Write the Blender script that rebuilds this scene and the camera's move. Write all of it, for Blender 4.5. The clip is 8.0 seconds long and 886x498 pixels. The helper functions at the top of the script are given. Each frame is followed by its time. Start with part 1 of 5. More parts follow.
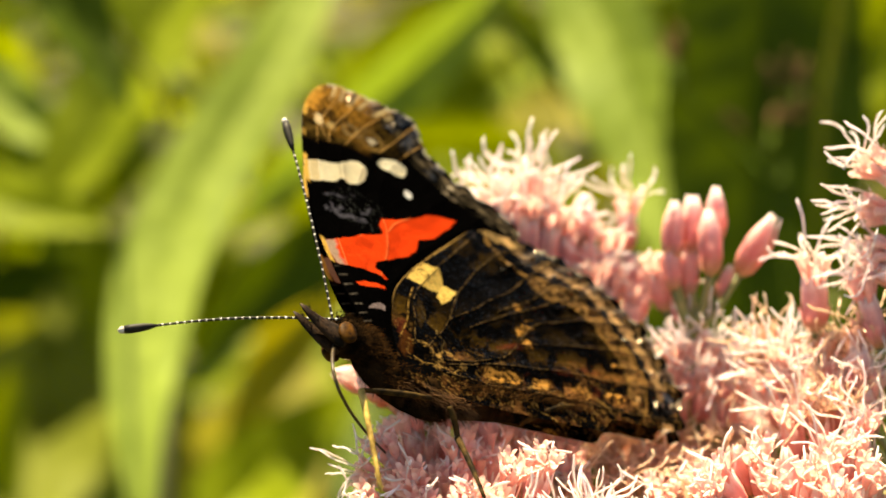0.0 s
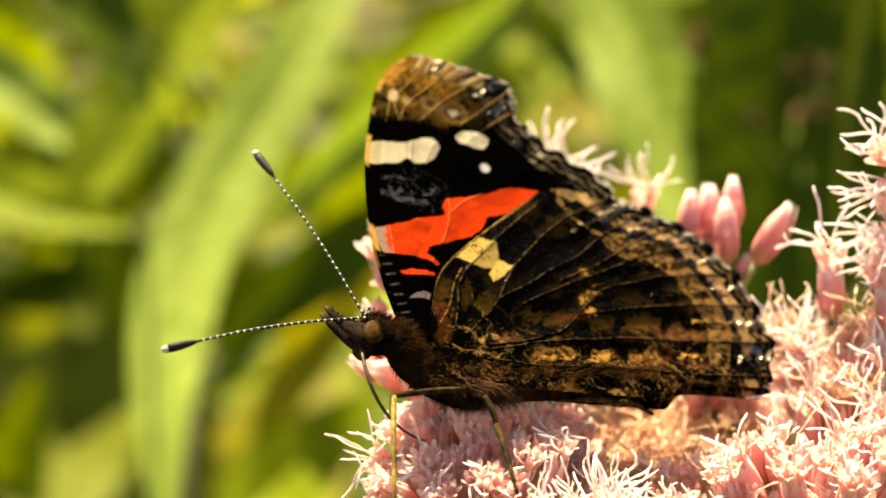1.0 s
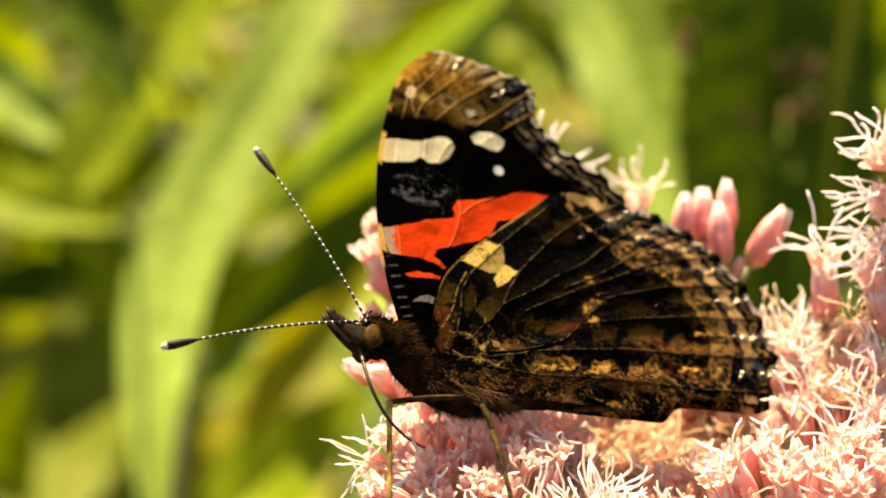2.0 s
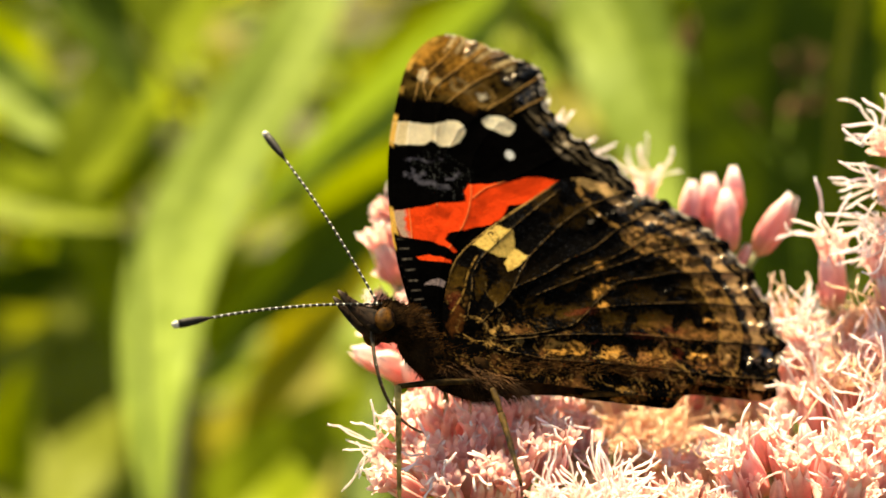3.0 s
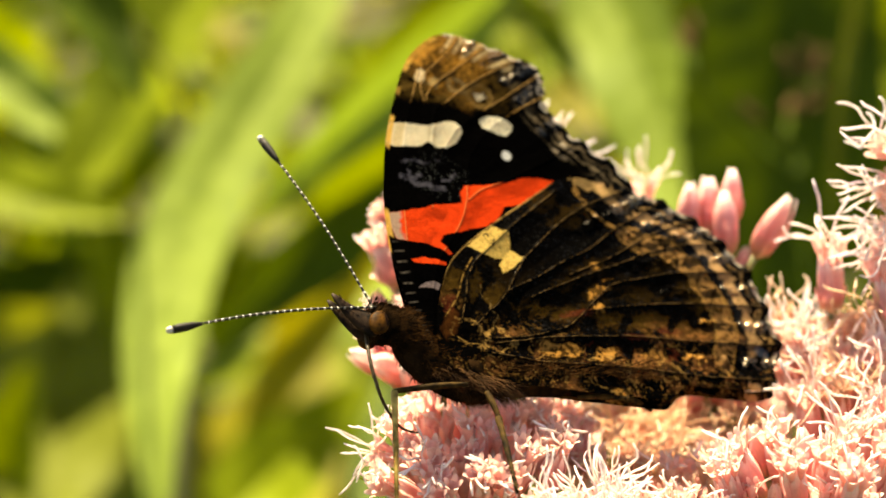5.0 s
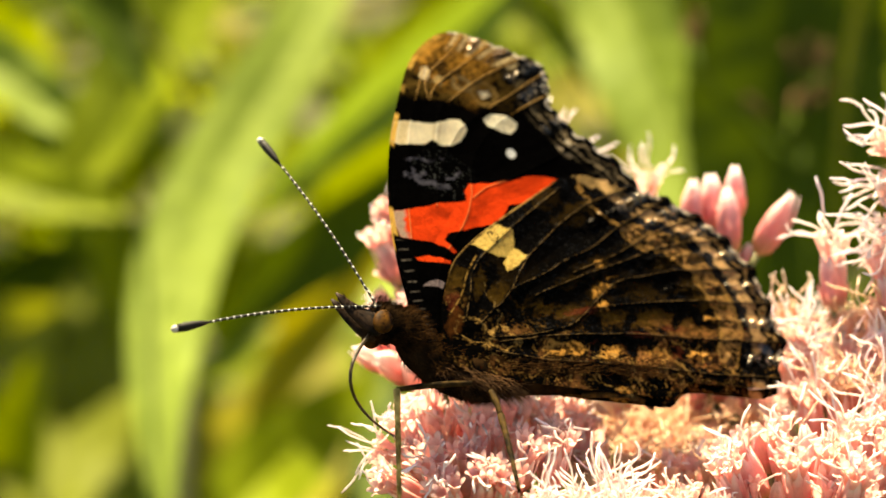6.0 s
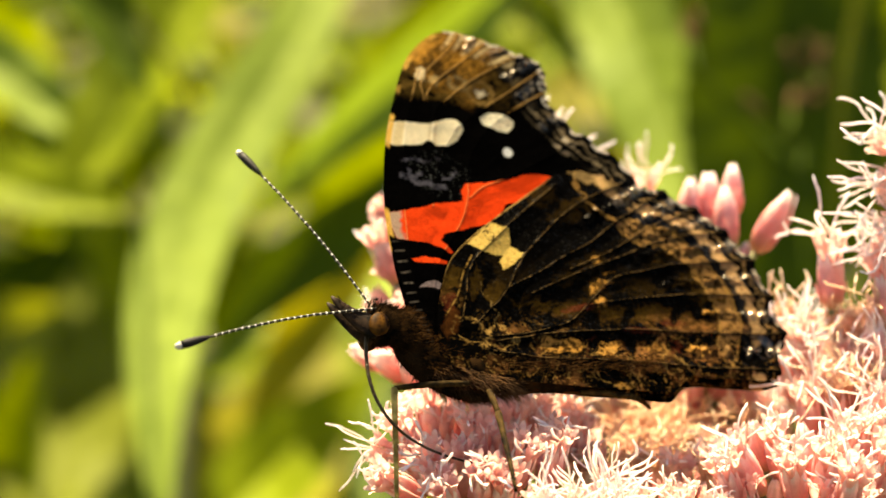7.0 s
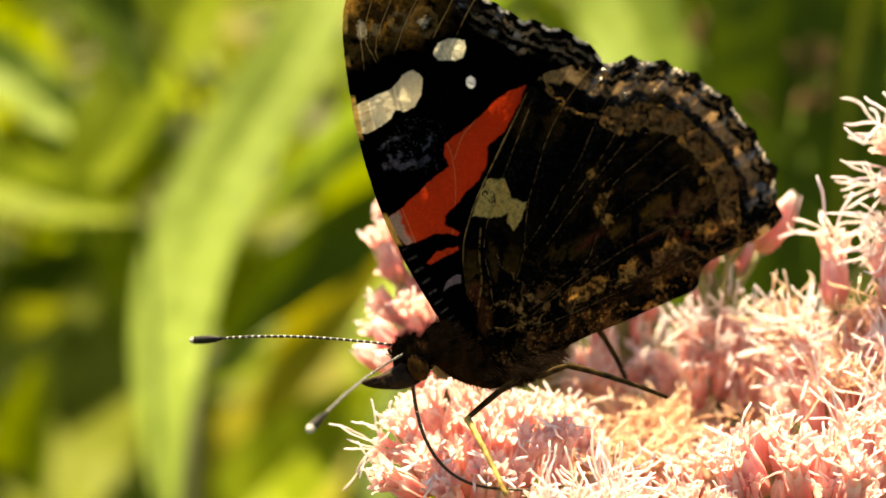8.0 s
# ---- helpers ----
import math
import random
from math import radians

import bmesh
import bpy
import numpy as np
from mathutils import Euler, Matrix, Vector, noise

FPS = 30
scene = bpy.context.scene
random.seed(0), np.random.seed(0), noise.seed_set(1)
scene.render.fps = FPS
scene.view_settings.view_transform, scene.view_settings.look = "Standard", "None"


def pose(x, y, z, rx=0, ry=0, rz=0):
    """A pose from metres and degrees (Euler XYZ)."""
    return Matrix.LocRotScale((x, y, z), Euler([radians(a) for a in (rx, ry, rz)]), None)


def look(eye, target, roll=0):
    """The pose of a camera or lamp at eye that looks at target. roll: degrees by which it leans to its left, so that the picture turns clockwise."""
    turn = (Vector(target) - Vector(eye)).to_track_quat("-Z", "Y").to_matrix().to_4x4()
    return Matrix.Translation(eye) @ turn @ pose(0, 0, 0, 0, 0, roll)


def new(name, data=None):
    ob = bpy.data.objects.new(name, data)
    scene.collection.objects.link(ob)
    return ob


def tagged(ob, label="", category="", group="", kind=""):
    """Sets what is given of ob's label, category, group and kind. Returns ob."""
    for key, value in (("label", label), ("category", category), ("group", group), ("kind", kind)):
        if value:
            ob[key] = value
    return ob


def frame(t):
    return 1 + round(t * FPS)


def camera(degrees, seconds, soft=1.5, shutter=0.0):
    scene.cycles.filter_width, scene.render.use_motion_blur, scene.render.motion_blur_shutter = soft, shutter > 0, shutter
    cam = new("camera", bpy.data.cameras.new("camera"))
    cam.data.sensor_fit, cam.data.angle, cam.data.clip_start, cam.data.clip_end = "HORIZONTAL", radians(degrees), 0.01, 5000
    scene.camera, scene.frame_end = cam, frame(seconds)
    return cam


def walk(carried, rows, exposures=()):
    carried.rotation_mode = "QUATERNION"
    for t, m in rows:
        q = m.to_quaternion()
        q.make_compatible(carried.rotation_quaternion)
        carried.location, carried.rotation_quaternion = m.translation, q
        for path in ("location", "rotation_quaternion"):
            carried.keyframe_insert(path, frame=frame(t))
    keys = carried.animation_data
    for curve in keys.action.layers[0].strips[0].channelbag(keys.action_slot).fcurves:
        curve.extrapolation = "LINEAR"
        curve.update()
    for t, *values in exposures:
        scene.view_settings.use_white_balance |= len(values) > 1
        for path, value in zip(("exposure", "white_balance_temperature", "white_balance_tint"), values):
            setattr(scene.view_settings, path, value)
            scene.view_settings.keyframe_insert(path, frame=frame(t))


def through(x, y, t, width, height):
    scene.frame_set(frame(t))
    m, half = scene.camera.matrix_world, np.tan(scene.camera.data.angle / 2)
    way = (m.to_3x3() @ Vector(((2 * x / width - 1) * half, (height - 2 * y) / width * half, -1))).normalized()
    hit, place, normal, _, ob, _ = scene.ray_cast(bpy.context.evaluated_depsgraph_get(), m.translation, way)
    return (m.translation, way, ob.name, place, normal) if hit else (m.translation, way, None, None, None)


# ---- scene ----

# ------------------------------------------------------------------ plan
# Lengths below are millimetres in a sloping plan: x to the right, y away from the
# camera, z up, its middle at the butterfly's place, 1.05 m above the ground.
MM = 0.001
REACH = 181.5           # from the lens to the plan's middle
SLOPE = pose(0, 0, 1.05, -14, 0, 0)
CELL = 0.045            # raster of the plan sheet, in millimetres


def mm(m):
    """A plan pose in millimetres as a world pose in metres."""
    m = m.copy()
    m.translation = m.translation * MM
    return SLOPE @ m


def spot(u, v, d=0.0):
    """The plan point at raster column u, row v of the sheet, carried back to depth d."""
    k = (REACH + d) / REACH
    return Vector(((u - 784) * CELL * k, d, (441 - v) * CELL * k))


# ------------------------------------------------------------------ camera
CAMERA_PLAN = [  # seconds, aside, up, pitch, yaw
    (0, -0.36, 2.48, -0.256, -0.608), (0.2, 0.10, 2.11, 0.056, -0.633), (0.4, 0.55, 1.74, 0.099, -0.370), (0.6, 0.78, 1.33, -0.024, -0.067),
    (0.8, 0.78, 0.90, -0.088, 0.120), (1, 0.78, 0.47, 0.008, 0.114), (1.2, 0.65, 1.21, -0.175, -0.054), (1.5, 0.47, 2.33, -0.322, -0.257),
    (1.7, 0.28, 2.02, -0.275, -0.232), (2.8, -0.74, 0.31, -0.076, -0.329), (3, -0.93, -0.00, -0.095, -0.333), (3.2, -0.56, 0.06, -0.181, -0.161),
    (3.5, 0.00, 0.16, -0.049, 0.000), (3.8, -0.42, 0.29, -0.062, -0.188), (4, -0.70, 0.39, -0.138, -0.325), (4.2, -0.60, 0.48, -0.246, -0.311),
    (4.5, -0.47, 0.62, -0.239, -0.282), (4.7, -0.40, 0.72, -0.241, -0.233), (5.8, -0.06, 1.29, -0.438, -0.132), (6, 0.00, 1.40, -0.493, -0.045),
    (6.2, 0.25, 1.27, -0.547, 0.075), (6.5, 0.62, 1.09, -0.492, 0.194), (6.8, 0.34, 1.22, -0.511, 0.026), (7, 0.16, 1.32, -0.511, -0.063),
    (7.2, 0.31, 1.32, -0.506, 0.042), (7.4, 0.47, 1.32, -0.538, 0.180), (7.6, 0.54, 1.21, -0.503, 0.245), (7.8, 0.54, 0.99, -0.414, 0.124),
    (8, 0.54, 0.78, -0.348, 0.137)]
cam = camera(22.0, 8.0, 1.6)
cam.data.dof.use_dof = True
cam.data.dof.focus_distance = 0.181
cam.data.dof.aperture_fstop = 24.0
walk(cam, [(t, mm(pose(x, -REACH, z, 90 + p, 0, yaw))) for t, x, z, p, yaw in CAMERA_PLAN],
     exposures=[(0, 2.22, 8200, 8), (0.5, 2.25, 8200, 8), (1.2, 2.27, 8200, 8), (8, 2.34, 8200, 8)])

# ------------------------------------------------------------------ light
SUN_WAY = (SLOPE.to_3x3() @ Vector((-0.15, 0.19, 0.97))).normalized()   # towards the sun
world = bpy.data.worlds.new("sky")
scene.world = world
world.use_nodes = True
wn, wl = world.node_tree.nodes, world.node_tree.links
sky = wn.new("ShaderNodeTexSky")
sky.sky_type, sky.sun_disc = "NISHITA", False
sky.sun_elevation = math.asin(SUN_WAY.z)
sky.sun_rotation = math.atan2(SUN_WAY.x, SUN_WAY.y)
wl.new(sky.outputs[0], wn["Background"].inputs[0])
wn["Background"].inputs[1].default_value = 0.05
sun = new("sun", bpy.data.lights.new("sun", "SUN"))
sun.data.energy, sun.data.angle, sun.data.color = 5.0, radians(0.5), (1.0, 0.92, 0.7)
sun.matrix_world = look(SUN_WAY * 5, (0, 0, 0))


# ------------------------------------------------------------------ materials
def material(name, rough=0.5, spec=0.5):
    mat = bpy.data.materials.new(name)
    mat.use_nodes = True
    n, l = mat.node_tree.nodes, mat.node_tree.links
    bsdf = n["Principled BSDF"]
    bsdf.inputs["Roughness"].default_value = rough
    bsdf.inputs["Specular IOR Level"].default_value = spec
    return mat, n, l, bsdf


def noise_node(n, l, scale, detail=3.0, where="Object"):
    c = n.new("ShaderNodeTexCoord")
    t = n.new("ShaderNodeTexNoise")
    t.inputs["Scale"].default_value, t.inputs["Detail"].default_value = scale, detail
    l.new(c.outputs[where], t.inputs["Vector"])
    return t


def ramp(n, l, source, stops):
    r = n.new("ShaderNodeValToRGB")
    e = r.color_ramp.elements
    e[0].position, e[0].color = stops[0][0], (*stops[0][1], 1)
    e[1].position, e[1].color = stops[-1][0], (*stops[-1][1], 1)
    for p, c in stops[1:-1]:
        k = e.new(p)
        k.color = (*c, 1)
    l.new(source, r.inputs[0])
    return r.outputs[0]


def mixed(n, l, mode, fac, a, b):
    m = n.new("ShaderNodeMix")
    m.data_type, m.blend_type = "RGBA", mode
    for value, slot in ((fac, 0), (a, 6), (b, 7)):
        if isinstance(value, (int, float)):
            m.inputs[slot].default_value = value
        elif isinstance(value, tuple):
            m.inputs[slot].default_value = (*value, 1)
        else:
            l.new(value, m.inputs[slot])
    return m.outputs[2]


def bumped(n, l, bsdf, source, strength, distance):
    b = n.new("ShaderNodeBump")
    b.inputs["Strength"].default_value, b.inputs["Distance"].default_value = strength, distance
    l.new(source, b.inputs["Height"])
    l.new(b.outputs[0], bsdf.inputs["Normal"])
    return b.outputs[0]


def lit_through(mat, n, l, bsdf, colour, share, normal=None):
    """Lets light through a thin sheet: a share of translucent scatter beside the surface."""
    tr = n.new("ShaderNodeBsdfTranslucent")
    l.new(colour, tr.inputs[0])
    if normal:
        l.new(normal, tr.inputs["Normal"])
    mix = n.new("ShaderNodeMixShader")
    if isinstance(share, float):
        mix.inputs[0].default_value = share
    else:
        l.new(share, mix.inputs[0])
    l.new(bsdf.outputs[0], mix.inputs[1])
    l.new(tr.outputs[0], mix.inputs[2])
    l.new(mix.outputs[0], n["Material Output"].inputs[0])


def wing_material():
    mat, n, l, bsdf = material("wing_scales", 0.42, 0.1)
    a, g = n.new("ShaderNodeAttribute"), n.new("ShaderNodeAttribute")
    a.attribute_name, g.attribute_name = "pattern", "gloss"
    grain = noise_node(n, l, 9000, 2)
    fine = mixed(n, l, "MULTIPLY", 0.55, a.outputs["Color"], ramp(n, l, grain.outputs[0], [(0.32, (0.3, 0.3, 0.3)), (0.68, (1.3, 1.3, 1.3))]))
    l.new(fine, bsdf.inputs["Base Color"])
    l.new(g.outputs["Fac"], bsdf.inputs["Specular IOR Level"])
    bsdf.inputs["Specular Tint"].default_value = (1.0, 0.78, 0.55, 1)
    patches = noise_node(n, l, 2600, 4)
    l.new(ramp(n, l, patches.outputs[0], [(0.35, (0.2, 0.2, 0.2)), (0.65, (0.42, 0.42, 0.42))]), bsdf.inputs["Roughness"])
    bumped(n, l, bsdf, grain.outputs[0], 0.2, 0.00005)
    lit_through(mat, n, l, bsdf, a.outputs["Color"], ramp(n, l, a.outputs["Color"], [(0.0, (0.3, 0.3, 0.3)), (0.06, (0.36, 0.36, 0.36)), (0.6, (0.72, 0.72, 0.72))]))
    return mat


def leaf_material(name, dark, light, share=0.45, through=(1.3, 1.2, 0.34)):
    mat, n, l, bsdf = material(name, 0.55, 0.06)
    big = noise_node(n, l, 45, 3)
    small = noise_node(n, l, 300, 4)
    geo = n.new("ShaderNodeNewGeometry")
    base = ramp(n, l, big.outputs[0], [(0.3, dark), (0.7, light)])
    base = mixed(n, l, "MULTIPLY", 0.6, base, ramp(n, l, small.outputs[0], [(0.3, (0.55, 0.6, 0.5)), (0.7, (1.1, 1.1, 1.0))]))
    base = mixed(n, l, "MULTIPLY", 0.5, base, ramp(n, l, geo.outputs["Random Per Island"], [(0.0, (0.6, 0.75, 0.5)), (1.0, (1.2, 1.1, 0.9))]))
    l.new(base, bsdf.inputs["Base Color"])
    bumped(n, l, bsdf, small.outputs[0], 0.4, 0.0008)
    lit_through(mat, n, l, bsdf, mixed(n, l, "MULTIPLY", 1.0, base, through), share)
    return mat


def petal_material(name, stops, share, rough=0.5, along=True):
    """Flower tissue, coloured from foot to tip."""
    mat, n, l, bsdf = material(name, rough, 0.35)
    a = n.new("ShaderNodeAttribute")
    a.attribute_name = "along"
    info = n.new("ShaderNodeObjectInfo")
    col = ramp(n, l, a.outputs["Fac"], stops)
    grain = noise_node(n, l, 1500, 3)
    col = mixed(n, l, "MULTIPLY", 0.7, col, ramp(n, l, grain.outputs[0], [(0.3, (0.82, 0.72, 0.72)), (0.7, (1.1, 1.1, 1.1))]))
    col = mixed(n, l, "MULTIPLY", 0.6, col, ramp(n, l, info.outputs["Random"], [(0.0, (0.85, 0.72, 0.66)), (0.5, (1.0, 0.98, 0.94)), (1.0, (1.05, 0.9, 0.95))]))
    l.new(col, bsdf.inputs["Base Color"])
    bumped(n, l, bsdf, grain.outputs[0], 0.3, 0.0001)
    lit_through(mat, n, l, bsdf, col, share)
    return mat


def plain_material(name, colour, second, scale, rough=0.5, spec=0.5):
    mat, n, l, bsdf = material(name, rough, spec)
    g = noise_node(n, l, scale, 4)
    l.new(ramp(n, l, g.outputs[0], [(0.35, colour), (0.68, second)]), bsdf.inputs["Base Color"])
    bumped(n, l, bsdf, g.outputs[0], 0.4, 0.08 / scale)
    return mat


WING = wing_material()
FUR = plain_material("dark_fur", (0.002, 0.0016, 0.0012), (0.02, 0.01, 0.004), 900, 0.8, 0.0)
HAIR = plain_material("brown_hair", (0.004, 0.0025, 0.0015), (0.034, 0.015, 0.005), 900, 0.75, 0.0)
# brighter, warmer copy of the brown hair: backlight put into the colour
BELLY = plain_material("backlit_hair", (0.012, 0.006, 0.003), (0.085, 0.04, 0.016), 900, 0.7, 0.02)
PALP = plain_material("palp_scales", (0.004, 0.003, 0.002), (0.034, 0.017, 0.008), 1200, 0.6, 0.06)
EYE = plain_material("amber_eye", (0.005, 0.002, 0.0006), (0.075, 0.03, 0.004), 1400, 0.55, 0.03)
BLACK = plain_material("black_shell", (0.006, 0.005, 0.004), (0.014, 0.011, 0.008), 2500, 0.6, 0.15)
WHITE = plain_material("white_scales", (0.3, 0.27, 0.23), (0.6, 0.56, 0.5), 2500, 0.6)
LEG = plain_material("olive_leg", (0.14, 0.085, 0.018), (0.5, 0.34, 0.09), 1300, 0.6, 0.1)
LEG_DARK = plain_material("dark_leg", (0.006, 0.004, 0.002), (0.05, 0.028, 0.008), 1500, 0.75, 0.03)
TONGUE = plain_material("tongue", (0.012, 0.008, 0.004), (0.06, 0.036, 0.012), 1500, 0.4, 0.2)
BRACT = petal_material("pink_bract", [(0.0, (0.3, 0.26, 0.09)), (0.16, (0.58, 0.36, 0.2)), (0.4, (0.84, 0.36, 0.34)), (0.74, (0.93, 0.55, 0.53)), (0.95, (0.97, 0.9, 0.87))], 0.4)
FLORET = petal_material("pink_floret", [(0.0, (0.88, 0.46, 0.42)), (0.6, (0.92, 0.6, 0.54)), (1.0, (0.94, 0.75, 0.67))], 0.48)
STYLE = petal_material("white_style", [(0.0, (0.94, 0.8, 0.74)), (0.4, (0.95, 0.92, 0.9)), (1.0, (0.94, 0.95, 0.98))], 0.5)
FLORET_OLD = petal_material("tan_floret", [(0.0, (0.64, 0.33, 0.25)), (0.6, (0.72, 0.46, 0.34)), (1.0, (0.8, 0.6, 0.44))], 0.36)
STYLE_OLD = petal_material("tan_style", [(0.0, (0.72, 0.5, 0.34)), (0.5, (0.86, 0.69, 0.5)), (1.0, (0.93, 0.83, 0.67))], 0.45)
BRACT_DRY = plain_material("dry_bract", (0.06, 0.045, 0.015), (0.12, 0.055, 0.03), 400, 0.9, 0.02)
STALK = plain_material("green_stalk", (0.14, 0.15, 0.04), (0.26, 0.22, 0.08), 500, 0.6)
LEAF = leaf_material("leaf_green", (0.14, 0.185, 0.009), (0.27, 0.325, 0.022), 0.53)
LEAF_PALE = leaf_material("leaf_pale", (0.18, 0.25, 0.038), (0.28, 0.355, 0.075), 0.42, (1.05, 1.1, 0.48))
# dark base colour: carries the shade of the large right-hand leaf and leaf gaps
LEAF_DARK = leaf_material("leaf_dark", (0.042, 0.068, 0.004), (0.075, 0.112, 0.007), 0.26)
LEAF_MID = leaf_material("leaf_mid", (0.1, 0.12, 0.012), (0.19, 0.21, 0.03), 0.35)
LEAF_OLD = leaf_material("leaf_yellowing", (0.17, 0.16, 0.012), (0.28, 0.25, 0.028), 0.44, (1.2, 1.12, 0.45))
SOIL = plain_material("soil", (0.025, 0.022, 0.008), (0.06, 0.06, 0.02), 30, 0.9, 0.2)


# ------------------------------------------------------------------ mesh helpers
def mesh_of(name, verts, faces, mats, smooth=True, slots=None, along=None):
    """A mesh from millimetre points."""
    me = bpy.data.meshes.new(name)
    me.from_pydata([tuple(c * MM for c in v) for v in verts], [], faces)
    for m in mats:
        me.materials.append(m)
    if slots is not None:
        me.polygons.foreach_set("material_index", slots)
    if smooth:
        me.polygons.foreach_set("use_smooth", [True] * len(me.polygons))
    if along is not None:
        me.attributes.new("along", "FLOAT", "POINT").data.foreach_set("value", along)
    me.update()
    return me


class Shape:
    """Points, faces, material slots and the foot-to-tip value of one mesh in the making."""

    def __init__(self):
        self.v, self.f, self.s, self.a = [], [], [], []

    def tube(self, path, radii, sides=6, slot=0, along=(0.0, 1.0), cap=True, slots=None):
        path = [Vector(p) for p in path]
        start, n = len(self.v), len(path)
        side = None
        for i, p in enumerate(path):
            t = (path[min(i + 1, n - 1)] - path[max(i - 1, 0)]).normalized()
            ref = side if side is not None else (Vector((0, 0, 1)) if abs(t.z) < 0.9 else Vector((1, 0, 0)))
            side = (ref - t * ref.dot(t)).normalized()
            up = t.cross(side)
            for k in range(sides):
                a = 2 * math.pi * k / sides
                self.v.append(p + (side * math.cos(a) + up * math.sin(a)) * radii[i])
                self.a.append(along[0] + (along[1] - along[0]) * i / (n - 1))
        for i in range(n - 1):
            for k in range(sides):
                q = start + i * sides
                self.f.append((q + k, q + (k + 1) % sides, q + sides + (k + 1) % sides, q + sides + k))
                self.s.append(slots[i] if slots else slot)
        if cap:
            self.f.append(tuple(start + k for k in reversed(range(sides))))
            self.f.append(tuple(start + (n - 1) * sides + k for k in range(sides)))
            self.s += [slots[0] if slots else slot, slots[-1] if slots else slot]

    def ball(self, centre, axes, turn=None, rings=10, sides=16, bumps=0.0, slot=0):
        start = len(self.v)
        for i in range(rings + 1):
            for k in range(sides):
                a, b = math.pi * i / rings, 2 * math.pi * k / sides
                p = Vector((math.cos(a), math.sin(a) * math.cos(b), math.sin(a) * math.sin(b)))
                p = p * (1 + bumps * noise.noise(p * 3.1 + Vector(centre)))
                p = Vector((p.x * axes[0], p.y * axes[1], p.z * axes[2]))
                if turn:
                    p = turn @ p
                self.v.append(p + Vector(centre))
                self.a.append(0.5)
        for i in range(rings):
            for k in range(sides):
                q = start + i * sides
                self.f.append((q + k, q + (k + 1) % sides, q + sides + (k + 1) % sides, q + sides + k))
                self.s.append(slot)

    def blade(self, root, tip, width, side, slot=0):
        """A flat tapering hair."""
        q = len(self.v)
        root, tip, side = Vector(root), Vector(tip), Vector(side).normalized()
        mid = (root * 0.45 + tip * 0.55) + (tip - root).cross(side) * 0.12
        self.v += [root - side * width, root + side * width, mid + side * width * 0.7, mid - side * width * 0.7, tip]
        self.a += [0, 0, 0.5, 0.5, 1]
        self.f += [(q, q + 1, q + 2, q + 3), (q + 3, q + 2, q + 4)]
        self.s += [slot, slot]

    def made(self, name, *mats):
        return mesh_of(name, self.v, self.f, mats, True, self.s, self.a)


def part(name, mesh, parent, label="", at=None):
    ob = new(name, mesh)
    ob.parent = parent
    if at is not None:
        ob.matrix_basis = at
    return tagged(ob, label)


def small(m):
    """A pose in a thing's own space, given in millimetres."""
    m = m.copy()
    m.translation = m.translation * MM
    return m


def curve_points(points, count):
    """A smooth line through a few points (Catmull-Rom)."""
    p = [Vector(q) for q in points]
    p = [p[0] * 2 - p[1]] + p + [p[-1] * 2 - p[-2]]
    out, spans = [], len(p) - 3
    for i in range(count):
        s = i / (count - 1) * spans
        k = min(int(s), spans - 1)
        t = s - k
        a, b, c, d = p[k:k + 4]
        out.append(0.5 * ((2 * b) + (c - a) * t + (2 * a - 5 * b + 4 * c - d) * t * t + (3 * b - a - 3 * c + d) * t ** 3))
    return out


# ------------------------------------------------------------------ ground
def ground():
    n, size = 60, 60.0
    verts, faces = [], []
    for j in range(n + 1):
        for i in range(n + 1):
            x, y = ((2 * i / n - 1) ** 3) * size, ((2 * j / n - 1) ** 3) * size
            verts.append((x * 1000, y * 1000, 25 * noise.noise(Vector((x * 1.5, y * 1.5, 0))) if abs(x) + abs(y) < 30 else 0))
    for j in range(n):
        for i in range(n):
            q = j * (n + 1) + i
            faces.append((q, q + 1, q + n + 2, q + n + 1))
    tagged(new("ground", mesh_of("ground", verts, faces, [SOIL])), "dark brown garden soil under the plants", "ground", kind="structure")


ground()


# ------------------------------------------------------------------ background leaves
def leaf_mesh(name, spine, width, lean, mat, seed, fold=0.16, teeth=0.014, wave=0.04, peak=0.45):
    """A lance-shaped leaf along a spine of plan points: its sides, pleated by veins, tilt by lean degrees out of the sheet."""
    rng = random.Random(seed)
    rows, cols = 44, 14
    line = curve_points(spine, rows + 1)
    base = line[0]
    verts, along = [], []
    ph = rng.random() * 6
    for i, p in enumerate(line):
        s = i / rows
        t = (line[min(i + 1, rows)] - line[max(i - 1, 0)]).normalized()
        across = t.cross(Vector((0, -1, 0))).normalized()
        facing = across.cross(t).normalized()
        across, facing = (across * math.cos(radians(lean)) + facing * math.sin(radians(lean)),
                          facing * math.cos(radians(lean)) - across * math.sin(radians(lean)))
        k = math.log(0.5) / math.log(peak)
        w = width * max(0.012, math.sin(math.pi * min(1, s ** k)) ** 0.8)
        for j in range(cols + 1):
            c = 2 * j / cols - 1
            edge = 1 + (teeth * (1 if i % 2 else -1) if abs(c) == 1 else 0)
            up = fold * w * abs(c) + wave * w * math.sin(s * 17 + ph + c * 2) * abs(c) - 0.05 * w * math.cos((s * 12 - abs(c) * 1.2) * 2 * math.pi) * abs(c) * (1 - abs(c))
            if j == cols // 2:
                up -= 0.04 * w
            verts.append(p - base + across * (c * w * edge * 0.5) + facing * up)
            along.append(s)
    faces = []
    for i in range(rows):
        for j in range(cols):
            q = i * (cols + 1) + j
            faces.append((q, q + 1, q + cols + 2, q + cols + 1))
    return mesh_of(name, verts, faces, [mat], True, None, along), base


